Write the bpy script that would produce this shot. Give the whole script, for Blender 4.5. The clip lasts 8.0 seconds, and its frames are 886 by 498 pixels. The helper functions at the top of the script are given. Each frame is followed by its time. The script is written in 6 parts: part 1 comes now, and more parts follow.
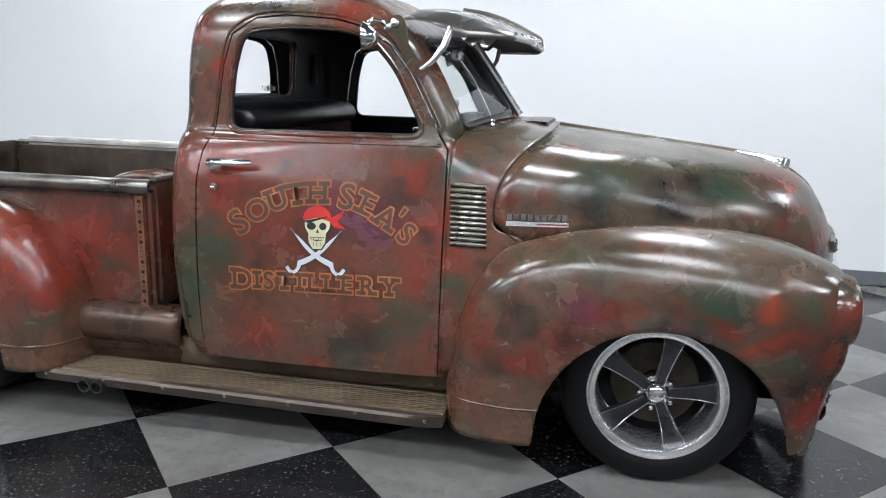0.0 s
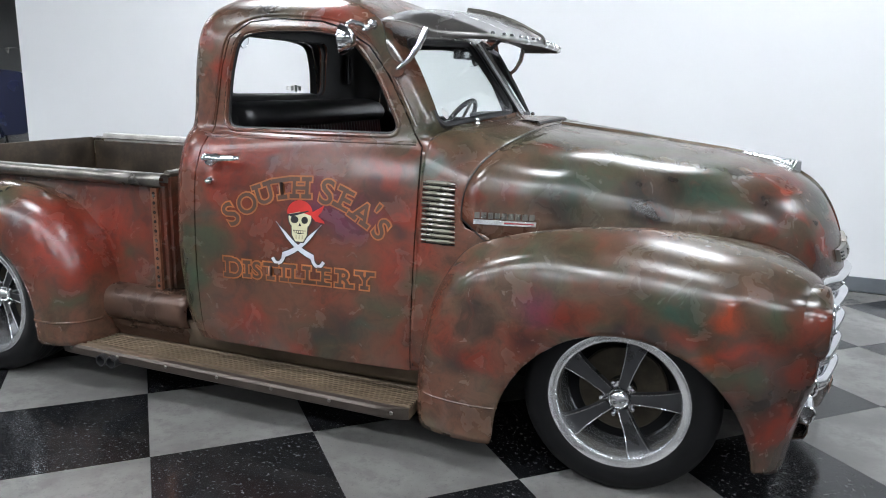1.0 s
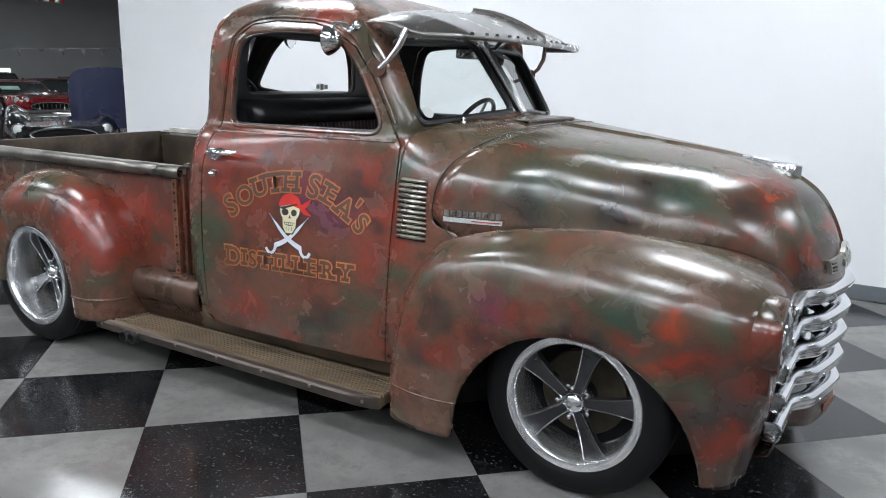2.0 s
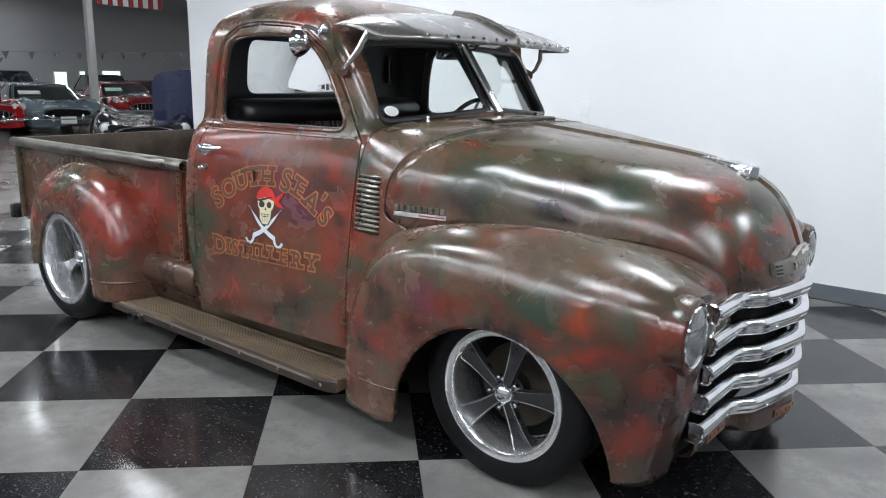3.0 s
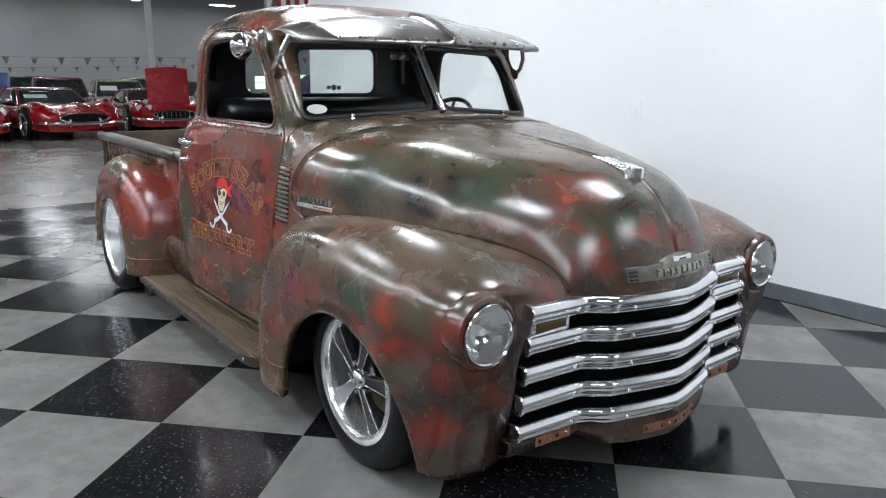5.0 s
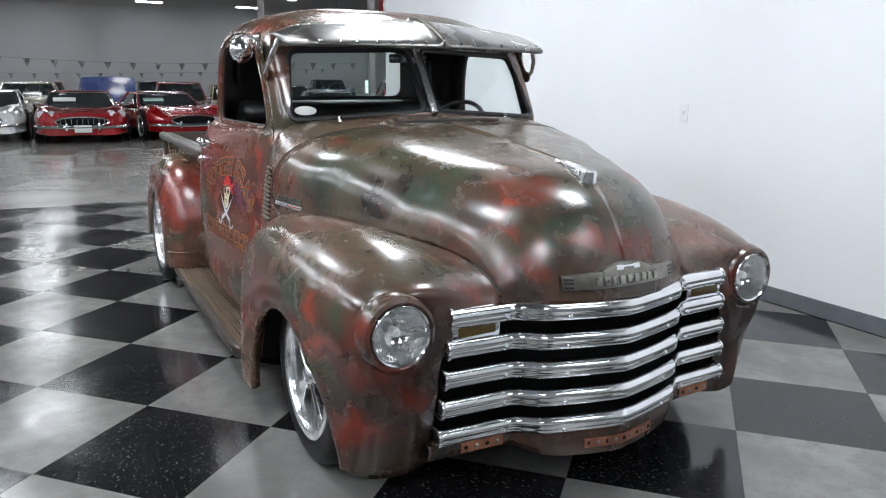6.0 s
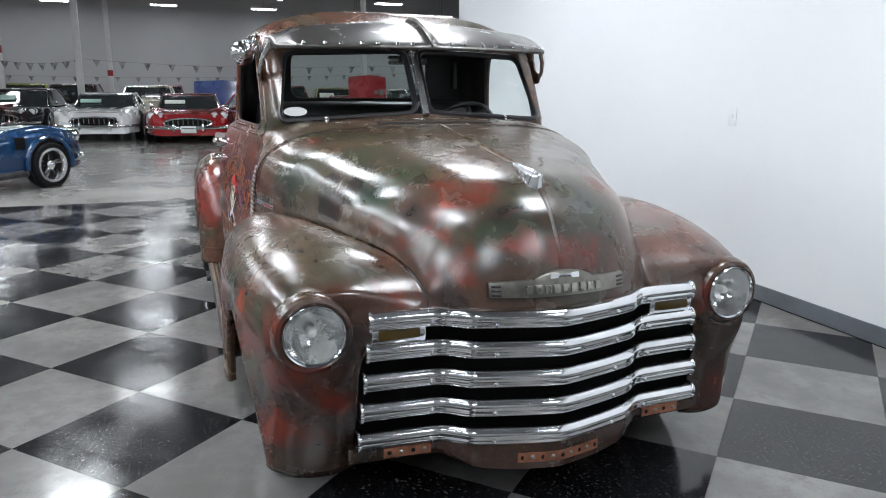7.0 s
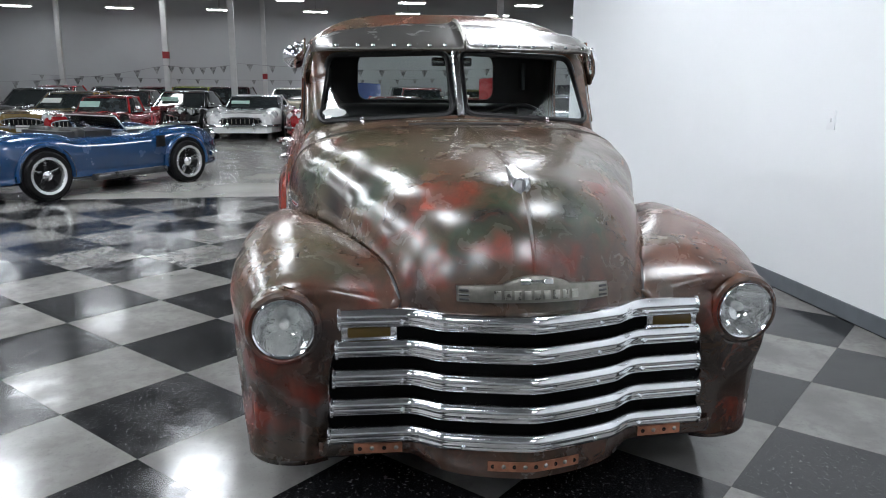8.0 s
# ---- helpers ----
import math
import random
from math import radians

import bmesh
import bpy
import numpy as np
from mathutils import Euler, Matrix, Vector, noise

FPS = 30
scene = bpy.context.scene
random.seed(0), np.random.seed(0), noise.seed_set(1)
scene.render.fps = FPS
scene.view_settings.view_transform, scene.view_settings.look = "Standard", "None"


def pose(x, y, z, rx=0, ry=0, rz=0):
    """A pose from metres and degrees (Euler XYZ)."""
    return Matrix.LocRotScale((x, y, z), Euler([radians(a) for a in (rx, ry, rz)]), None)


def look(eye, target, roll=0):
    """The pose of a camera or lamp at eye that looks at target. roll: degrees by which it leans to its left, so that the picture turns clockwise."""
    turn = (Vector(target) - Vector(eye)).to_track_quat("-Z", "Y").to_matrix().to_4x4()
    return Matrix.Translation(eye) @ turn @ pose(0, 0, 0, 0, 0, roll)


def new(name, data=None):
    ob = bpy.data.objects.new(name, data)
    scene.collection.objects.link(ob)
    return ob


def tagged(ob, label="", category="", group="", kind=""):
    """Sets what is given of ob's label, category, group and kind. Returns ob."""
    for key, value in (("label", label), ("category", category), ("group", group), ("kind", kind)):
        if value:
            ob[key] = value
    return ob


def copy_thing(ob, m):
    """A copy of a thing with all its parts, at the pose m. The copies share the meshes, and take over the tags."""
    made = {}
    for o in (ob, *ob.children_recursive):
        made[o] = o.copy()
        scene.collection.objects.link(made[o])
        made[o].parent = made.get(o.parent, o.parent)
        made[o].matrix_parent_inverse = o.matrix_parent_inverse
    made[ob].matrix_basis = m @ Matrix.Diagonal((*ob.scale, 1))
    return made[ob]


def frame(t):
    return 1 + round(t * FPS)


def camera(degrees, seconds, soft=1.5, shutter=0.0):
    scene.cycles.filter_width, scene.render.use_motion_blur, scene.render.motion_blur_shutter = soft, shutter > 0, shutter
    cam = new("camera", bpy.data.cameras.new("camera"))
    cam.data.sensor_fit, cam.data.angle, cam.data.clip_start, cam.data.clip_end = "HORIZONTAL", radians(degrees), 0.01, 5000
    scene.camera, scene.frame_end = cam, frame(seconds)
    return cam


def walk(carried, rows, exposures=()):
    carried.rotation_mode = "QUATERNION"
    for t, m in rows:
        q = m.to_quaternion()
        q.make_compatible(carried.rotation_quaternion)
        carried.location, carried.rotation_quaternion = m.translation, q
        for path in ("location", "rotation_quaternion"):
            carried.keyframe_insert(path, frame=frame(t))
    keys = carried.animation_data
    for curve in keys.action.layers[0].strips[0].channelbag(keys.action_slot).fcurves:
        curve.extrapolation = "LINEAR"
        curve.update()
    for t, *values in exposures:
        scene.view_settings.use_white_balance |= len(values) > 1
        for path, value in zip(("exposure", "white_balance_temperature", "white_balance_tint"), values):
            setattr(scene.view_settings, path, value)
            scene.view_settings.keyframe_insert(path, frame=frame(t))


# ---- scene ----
cam = camera(61.8, 8.0, soft=1.0)
PATH = [
    (0, (1.164, -3.373, 1.366), (0.776, -1.459, 0.936), 1.5),
    (0.5, (1.429, -3.312, 1.38), (0.872, -1.443, 0.937), 1.4),
    (1, (1.699, -3.263, 1.375), (1.001, -1.44, 0.938), 1.2),
    (1.5, (1.939, -3.177, 1.387), (1.096, -1.418, 0.943), 1.3),
    (3, (2.691, -2.885, 1.396), (1.515, -1.33, 0.947), 1.3),
    (3.5, (2.92, -2.734, 1.401), (1.645, -1.261, 0.949), 1.2),
    (4, (3.152, -2.555, 1.399), (1.776, -1.175, 0.949), 1.1),
    (4.5, (3.383, -2.364, 1.407), (1.929, -1.067, 0.956), 1.0),
    (6, (3.909, -1.661, 1.406), (2.203, -0.717, 0.959), 0.7),
    (6.5, (4.027, -1.396, 1.399), (2.25, -0.59, 0.961), 0.8),
    (7, (4.112, -1.124, 1.402), (2.282, -0.45, 0.961), 0.6),
    (7.5, (4.183, -0.846, 1.401), (2.301, -0.329, 0.962), 0.6),
    (8, (4.237, -0.608, 1.403), (2.309, -0.311, 0.964), 0.4),
]
walk(cam, [(t, look(eye, target, roll)) for t, eye, target, roll in PATH])


# ---- the room's light ----
world = bpy.data.worlds.new("indoors")
world.use_nodes = True
world.node_tree.nodes["Background"].inputs[0].default_value = (0.5, 0.52, 0.55, 1)
world.node_tree.nodes["Background"].inputs[1].default_value = 0.01
scene.world = world
LAMP_Z, LAMP_POWER, STUDIO_POWER = 4.3, 23.0, 35.0


# ---- materials ----
def mat(name):
    m = bpy.data.materials.new(name)
    m.use_nodes = True
    nt = m.node_tree
    return m, nt, nt.nodes["Principled BSDF"]


def node(nt, kind, **values):
    n = nt.nodes.new(kind)
    for key, value in values.items():
        n.inputs[key.replace("_", " ")].default_value = value
    return n


def mixer(nt, fac, a, b, mode="MIX"):
    n = nt.nodes.new("ShaderNodeMix")
    n.data_type, n.blend_type = "RGBA", mode
    for socket, value in ((n.inputs[0], fac), (n.inputs[6], a), (n.inputs[7], b)):
        if isinstance(value, bpy.types.NodeSocket):
            nt.links.new(value, socket)
        elif isinstance(value, (int, float)):
            socket.default_value = value
        else:
            socket.default_value = (*value[:3], 1)
    return n.outputs[2]


def ramp(nt, source, lo, hi, a=0.0, b=1.0):
    n = nt.nodes.new("ShaderNodeMapRange")
    n.interpolation_type = "SMOOTHSTEP"
    nt.links.new(source, n.inputs[0])
    for k, v in ((1, lo), (2, hi), (3, a), (4, b)):
        n.inputs[k].default_value = v
    return n.outputs[0]


def noise_out(nt, vector, scale, detail=4.0, rough=0.55, distort=0.0, shift=0.0):
    n = nt.nodes.new("ShaderNodeTexNoise")
    n.inputs["Scale"].default_value, n.inputs["Detail"].default_value = scale, detail
    n.inputs["Roughness"].default_value, n.inputs["Distortion"].default_value = rough, distort
    if shift:
        add = nt.nodes.new("ShaderNodeVectorMath")
        add.inputs[1].default_value = (shift, shift * 1.7, -shift)
        nt.links.new(vector, add.inputs[0])
        vector = add.outputs[0]
    nt.links.new(vector, n.inputs["Vector"])
    return n.outputs[0]


def coords(nt, name="Object"):
    return nt.nodes.new("ShaderNodeTexCoord").outputs[name]


def bump(nt, b, height, strength, distance):
    n = nt.nodes.new("ShaderNodeBump")
    n.inputs["Strength"].default_value, n.inputs["Distance"].default_value = strength, distance
    nt.links.new(height, n.inputs["Height"])
    nt.links.new(n.outputs[0], b.inputs["Normal"])


def plain(name, color, rough, metal=0.0, vary=0.25, scale=6.0, fine=90.0, relief=0.0, coat=0.0, spec=0.5):
    """A surface of one colour with broad stains and fine grain."""
    m, nt, b = mat(name)
    c = coords(nt)
    broad, grain = noise_out(nt, c, scale, 5), noise_out(nt, c, fine, 3)
    dark = tuple(v * (1 - vary) for v in color)
    light = tuple(min(1.0, v * (1 + vary * 0.6)) for v in color)
    base = mixer(nt, ramp(nt, broad, 0.3, 0.7), dark, light)
    base = mixer(nt, ramp(nt, grain, 0.35, 0.7, 0, 0.35 * min(1, vary * 2)), base, dark)
    nt.links.new(base, b.inputs["Base Color"])
    nt.links.new(ramp(nt, broad, 0.3, 0.7, rough * 0.85, min(1, rough * 1.15)), b.inputs["Roughness"])
    b.inputs["Metallic"].default_value = metal
    b.inputs["Coat Weight"].default_value = coat
    b.inputs["Coat Roughness"].default_value = 0.06
    b.inputs["Specular IOR Level"].default_value = spec
    if relief:
        bump(nt, b, grain, 0.5, relief)
    return m


def glass(name, tint=(0.93, 0.96, 0.95), gloss=0.02, film=0.0):
    """A thin pane: clear, with a mirror film that follows Fresnel."""
    m, nt, b = mat(name)
    nt.nodes.remove(b)
    clear = node(nt, "ShaderNodeBsdfTransparent", Color=(*tint, 1))
    shine = node(nt, "ShaderNodeBsdfGlossy", Color=(1, 1, 1, 1), Roughness=gloss)
    fres, mix = node(nt, "ShaderNodeFresnel", IOR=1.5), nt.nodes.new("ShaderNodeMixShader")
    more = nt.nodes.new("ShaderNodeMath")
    more.use_clamp, more.inputs[1].default_value = True, film
    nt.links.new(fres.outputs[0], more.inputs[0])
    for a, k in ((more, 0), (clear, 1), (shine, 2)):
        nt.links.new(a.outputs[0], mix.inputs[k])
    nt.links.new(mix.outputs[0], nt.nodes["Material Output"].inputs[0])
    return m


def glow(name, color, strength):
    m, nt, b = mat(name)
    b.inputs["Base Color"].default_value = (*color, 1)
    b.inputs["Emission Color"].default_value = (*color, 1)
    b.inputs["Emission Strength"].default_value = strength
    return m


RED, ORANGE, GREEN, TEAL = (0.235, 0.026, 0.014), (0.33, 0.042, 0.014), (0.034, 0.054, 0.030), (0.018, 0.056, 0.040)
BLACK, PLUM, OLIVE, BROWN = (0.009, 0.010, 0.011), (0.115, 0.030, 0.060), (0.084, 0.070, 0.046), (0.135, 0.053, 0.033)
RUSSET = (0.170, 0.022, 0.012)
OXIDE, SHADED_UMBER = (0.150, 0.018, 0.009), (0.018, 0.012, 0.009)
SPOTS_DOOR = [(-0.09, -0.89, 1.07, 0.128, RED), (-0.18, -0.85, 0.99, 0.099, RED), (0.34, -0.78, 1.06, 0.125, BROWN), (0.52, -0.76, 1.04, 0.083, RED),
              (0.58, -0.78, 0.90, 0.103, RED), (0.28, -0.81, 0.91, 0.115, PLUM), (0.37, -0.81, 0.86, 0.115, PLUM), (0.57, -0.79, 0.84, 0.045, BLACK),
              (0.49, -0.77, 0.99, 0.058, BLACK), (-0.33, -0.87, 0.74, 0.114, GREEN), (-0.24, -0.87, 0.74, 0.090, GREEN), (-0.26, -0.86, 0.86, 0.063, TEAL),
              (-0.35, -0.86, 0.51, 0.105, GREEN), (-0.06, -0.86, 0.70, 0.048, BLACK), (0.34, -0.84, 0.46, 0.090, BLACK), (0.46, -0.84, 0.44, 0.064, TEAL)]
SPOTS_SILL = [(0.26, -0.85, 0.39, 0.055, BLACK), (-0.06, -0.86, 0.41, 0.113, RED), (0.53, -0.82, 0.53, 0.080, GREEN), (-0.29, -0.87, 0.57, 0.080, GREEN),
              (0.13, -0.85, 0.50, 0.131, BROWN), (0.17, -0.84, 0.32, 0.078, RED), (0.03, -0.82, 1.05, 0.054, BLACK), (0.55, -0.81, 0.70, 0.093, RED),
              (0.72, -0.76, 1.05, 0.069, TEAL), (0.68, -0.80, 0.77, 0.082, RED), (0.63, -0.73, 1.12, 0.052, RED), (0.68, -0.81, 0.65, 0.070, GREEN),
              (-0.31, -0.84, 1.07, 0.067, RED), (-0.33, -0.86, 0.95, 0.059, BROWN)]
SPOTS_FENDER = [(0.92, -0.95, 0.60, 0.070, BLACK), (0.86, -0.91, 0.70, 0.055, GREEN), (0.88, -0.96, 0.44, 0.083, BLACK), (0.99, -0.96, 0.53, 0.043, BLACK),
                (0.97, -0.96, 0.45, 0.071, RUSSET), (1.12, -0.96, 0.54, 0.078, RUSSET), (1.18, -0.96, 0.66, 0.086, PLUM), (0.90, -0.86, 0.79, 0.052, GREEN),
                (1.56, -0.96, 0.61, 0.066, BLACK), (1.61, -0.96, 0.69, 0.087, GREEN), (1.50, -0.96, 0.73, 0.067, GREEN), (1.71, -0.95, 0.55, 0.052, ORANGE),
                (1.83, -0.93, 0.60, 0.071, RUSSET), (1.75, -0.95, 0.71, 0.051, ORANGE), (1.84, -0.91, 0.42, 0.062, BLACK), (1.79, -0.93, 0.49, 0.053, GREEN),
                (1.91, -0.88, 0.33, 0.073, RUSSET), (1.97, -0.89, 0.68, 0.070, RUSSET), (1.33, -0.96, 0.66, 0.069, BROWN), (1.43, -0.96, 0.61, 0.043, BLACK),
                (0.81, -0.94, 0.51, 0.070, RUSSET), (1.46, -0.74, 0.91, 0.103, BROWN), (-0.43, -0.80, 0.36, 0.06, ORANGE)]
SPOTS_HOOD = [(0.88, -0.78, 0.99, 0.038, OXIDE), (1.26, -0.63, 1.05, 0.116, GREEN), (1.64, -0.41, 1.06, 0.115, GREEN), (1.70, -0.50, 0.94, 0.043, OXIDE),
              (1.90, -0.34, 0.99, 0.042, RUSSET), (1.86, -0.43, 0.90, 0.038, OXIDE), (2.01, -0.29, 0.91, 0.074, GREEN), (1.07, -0.56, 1.17, 0.108, GREEN),
              (1.15, -0.71, 0.95, 0.082, BLACK), (1.43, -0.60, 0.96, 0.086, BLACK), (0.99, -0.75, 1.00, 0.050, OXIDE), (1.40, -0.48, 1.11, 0.105, GREEN),
              (1.55, -0.49, 1.03, 0.091, BLACK), (1.82, -0.28, 1.07, 0.046, OXIDE), (1.91, -0.27, 1.03, 0.035, RUSSET), (2.02, -0.28, 0.90, 0.045, OXIDE),
              (2.06, -0.28, 0.83, 0.037, RUSSET), (2.05, -0.17, 0.94, 0.080, GREEN), (1.83, -0.41, 0.97, 0.062, BLACK), (1.91, -0.38, 0.93, 0.034, OXIDE),
              (1.99, -0.08, 1.04, 0.062, GREEN), (1.41, -0.59, 0.98, 0.086, BLACK), (1.08, -0.59, 1.15, 0.052, OXIDE), (1.19, -0.68, 1.02, 0.077, TEAL)]
SPOTS_REAR = [(-0.40, -0.70, 1.28, 0.057, GREEN), (-0.31, -0.74, 1.35, 0.046, RED), (-1.33, -0.93, 0.82, 0.110, GREEN), (-1.09, -0.91, 0.75, 0.123, RED),
              (-1.19, -0.96, 0.73, 0.065, BLACK), (-0.96, -0.94, 0.39, 0.075, GREEN), (-0.95, -0.88, 0.57, 0.116, RED), (-0.86, -0.71, 0.68, 0.130, RED),
              (-0.79, -0.71, 0.61, 0.075, GREEN), (-0.24, -0.75, 1.40, 0.062, RED), (-0.32, -0.72, 1.55, 0.056, RED), (-0.08, -0.67, 1.65, 0.074, BLACK),
              (0.25, -0.64, 1.65, 0.094, RED), (0.66, -0.74, 1.06, 0.072, TEAL), (-1.05, -0.95, 0.62, 0.10, RED), (-1.55, -0.93, 0.78, 0.08, RED),
              (-1.75, -0.93, 0.60, 0.10, RED), (-1.80, -0.90, 0.42, 0.08, GREEN)]
SPOTS_NOSE = [(1.62, -0.96, 0.72, 0.068, TEAL), (1.27, -0.96, 0.65, 0.073, OXIDE), (1.64, -0.96, 0.64, 0.054, OXIDE), (1.13, -0.96, 0.54, 0.055, BLACK),
              (1.76, -0.94, 0.61, 0.037, RED), (1.97, -0.87, 0.51, 0.058, OXIDE), (1.93, -0.88, 0.36, 0.071, OXIDE), (1.85, -0.91, 0.71, 0.061, GREEN),
              (1.63, -0.91, 0.82, 0.090, OLIVE), (1.82, -0.69, 0.87, 0.108, OLIVE), (2.03, -0.80, 0.56, 0.061, OXIDE), (2.02, -0.70, 0.46, 0.063, OXIDE),
              (2.01, -0.64, 0.39, 0.079, BLACK), (2.03, -0.66, 0.61, 0.061, BLACK), (1.97, -0.83, 0.34, 0.073, OXIDE), (2.04, -0.60, 0.26, 0.057, BLACK),
              (2.02, 0.73, 0.47, 0.076, BLACK), (1.98, 0.78, 0.26, 0.066, OXIDE), (2.03, 0.65, 0.65, 0.061, OXIDE), (1.88, 0.56, 0.84, 0.103, BROWN),
              (1.78, 0.55, 0.87, 0.076, OLIVE), (1.92, -0.69, 0.83, 0.073, OLIVE), (2.00, -0.52, 0.76, 0.053, OXIDE)]
SPOTS_PROW = [(1.90, -0.28, 1.03, 0.036, ORANGE), (2.03, -0.12, 1.00, 0.074, BLACK), (1.99, 0.19, 1.01, 0.092, GREEN), (1.99, 0.14, 1.03, 0.044, BLACK),
              (2.09, -0.13, 0.90, 0.045, RED), (2.12, -0.00, 0.88, 0.055, OXIDE), (2.11, 0.10, 0.87, 0.050, OXIDE), (1.96, -0.34, 0.92, 0.032, ORANGE),
              (2.05, -0.28, 0.86, 0.045, OXIDE), (2.09, -0.20, 0.85, 0.045, BLACK), (1.66, -0.48, 1.00, 0.096, TEAL), (1.90, -0.18, 1.07, 0.060, OXIDE),
              (1.64, -0.34, 1.10, 0.084, GREEN), (2.04, 0.23, 0.93, 0.062, GREEN), (1.20, 0.48, 1.16, 0.123, OLIVE), (2.02, -0.37, 0.79, 0.042, OXIDE),
              (2.07, -0.32, 0.75, 0.052, BLACK), (1.80, 0.30, 1.05, 0.08, OXIDE), (1.55, 0.40, 1.08, 0.12, TEAL)]
# umber at the fender noses and pan: dark paint with front-side shade mixed in
SPOTS_BROAD = [(0.82, -0.95, 0.24, 0.16, BROWN), (0.12, -0.84, 0.92, 0.50, RUSSET), (-0.80, -0.71, 0.72, 0.34, RUSSET), (-1.02, -0.93, 0.62, 0.30, RUSSET), (1.30, -0.10, 1.20, 0.55, OLIVE), (1.60, -0.75, 0.88, 0.24, OLIVE), (1.70, 0.80, 0.82, 0.40, BROWN), (0.60, -0.66, 1.20, 0.16, GREEN), (-0.40, -0.86, 0.62, 0.14, GREEN),
               (2.05, 0.0, 0.92, 0.36, (0.032, 0.034, 0.024)), (1.99, -0.80, 0.36, 0.38, SHADED_UMBER), (2.03, -0.64, 0.56, 0.38, SHADED_UMBER), (1.99, 0.80, 0.36, 0.38, SHADED_UMBER),
               (2.03, 0.64, 0.56, 0.38, SHADED_UMBER), (2.14, 0.0, 0.22, 0.36, SHADED_UMBER), (2.06, -0.45, 0.24, 0.24, SHADED_UMBER), (2.06, 0.45, 0.24, 0.24, SHADED_UMBER)]


def vec(nt, operation, a, b):
    n = nt.nodes.new("ShaderNodeVectorMath")
    n.operation = operation
    for socket, value in zip(n.inputs, (a, b)):
        if isinstance(value, bpy.types.NodeSocket):
            nt.links.new(value, socket)
        else:
            socket.default_value = value
    return n.outputs["Value" if operation == "DISTANCE" else "Vector"]


def warped(nt, c, scale, detail, amount):
    """The coordinates pushed about by a cloudy noise."""
    n = nt.nodes.new("ShaderNodeTexNoise")
    n.inputs["Scale"].default_value, n.inputs["Detail"].default_value, n.inputs["Roughness"].default_value = scale, detail, 0.62
    nt.links.new(c, n.inputs["Vector"])
    push = vec(nt, "SUBTRACT", n.outputs["Color"], (0.5, 0.5, 0.5))
    return vec(nt, "ADD", c, vec(nt, "MULTIPLY", push, (amount, amount, amount)))


def patina(name="patina paint", metal=0.0, wash=0.0):
    """Old truck paint: brown and olive lacquer rubbed through to red oxide, green and black, under a worn satin clear coat."""
    m, nt, b = mat(name)
    c = coords(nt)
    v = warped(nt, warped(nt, c, 6.0, 2, 0.22), 22.0, 3, 0.022)
    base = mixer(nt, ramp(nt, noise_out(nt, v, 2.6, 2), 0.30, 0.70), BROWN, OLIVE)
    base = mixer(nt, ramp(nt, noise_out(nt, v, 3.6, 3, shift=7.3), 0.50, 0.72, 0, 0.60), base, OXIDE)
    base = mixer(nt, ramp(nt, noise_out(nt, v, 4.2, 3, shift=17.1), 0.50, 0.72, 0, 0.75), base, GREEN)
    base = mixer(nt, ramp(nt, noise_out(nt, v, 6.5, 3, shift=31.9), 0.54, 0.78, 0, 0.60), base, BLACK)
    lean = (0.80, 0.80, 1.15)
    stretched = vec(nt, "MULTIPLY", v, lean)
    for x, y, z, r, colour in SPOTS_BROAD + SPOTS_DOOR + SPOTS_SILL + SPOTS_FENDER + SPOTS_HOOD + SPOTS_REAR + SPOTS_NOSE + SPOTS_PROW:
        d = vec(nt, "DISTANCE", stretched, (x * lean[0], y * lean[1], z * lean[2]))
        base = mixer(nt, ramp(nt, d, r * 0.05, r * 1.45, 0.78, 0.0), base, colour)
    # rubbing: long soft streaks, broken blotches, bare brown patches and fine pits
    streak = noise_out(nt, vec(nt, "MULTIPLY", v, (3.0, 5.0, 16.0)), 1.0, 5, 0.6, shift=3.0)
    base = mixer(nt, ramp(nt, streak, 0.48, 0.74, 0.0, 0.22), base, (0.085, 0.052, 0.034))
    base = mixer(nt, ramp(nt, noise_out(nt, v, 11, 6, 0.68, shift=5.0), 0.42, 0.74, 0.0, 0.62), base, (0.016, 0.013, 0.011))
    base = mixer(nt, ramp(nt, noise_out(nt, v, 15, 5, 0.66, shift=61.0), 0.52, 0.76, 0.0, 0.30), base, (0.130, 0.022, 0.012))
    base = mixer(nt, ramp(nt, noise_out(nt, v, 34, 5, 0.7, shift=23.0), 0.46, 0.72, 0.0, 0.40), base, (0.030, 0.020, 0.014))
    base = mixer(nt, ramp(nt, noise_out(nt, v, 42, 5, 0.7, shift=83.0), 0.52, 0.76, 0.0, 0.22), base, (0.150, 0.090, 0.060))
    if wash:
        base = mixer(nt, wash, base, (0.115, 0.112, 0.106))
    base = mixer(nt, ramp(nt, noise_out(nt, c, 120, 3, 0.6), 0.56, 0.74, 0.0, 0.28), base, (0.030, 0.022, 0.018))
    nt.links.new(base, b.inputs["Base Color"])
    wear = noise_out(nt, v, 7, 5, 0.6, shift=11)
    b.inputs["Roughness"].default_value = 0.55 if not metal else 0.34
    nt.links.new(ramp(nt, wear, 0.3, 0.7, 0.17, 0.30), b.inputs["Coat Roughness"])
    b.inputs["Metallic"].default_value = metal
    b.inputs["Specular IOR Level"].default_value = 0.0
    b.inputs["Coat Weight"].default_value = 1.0
    b.inputs["Coat IOR"].default_value = 1.60
    bump(nt, b, noise_out(nt, c, 6, 2), 0.07, 0.012)
    return m


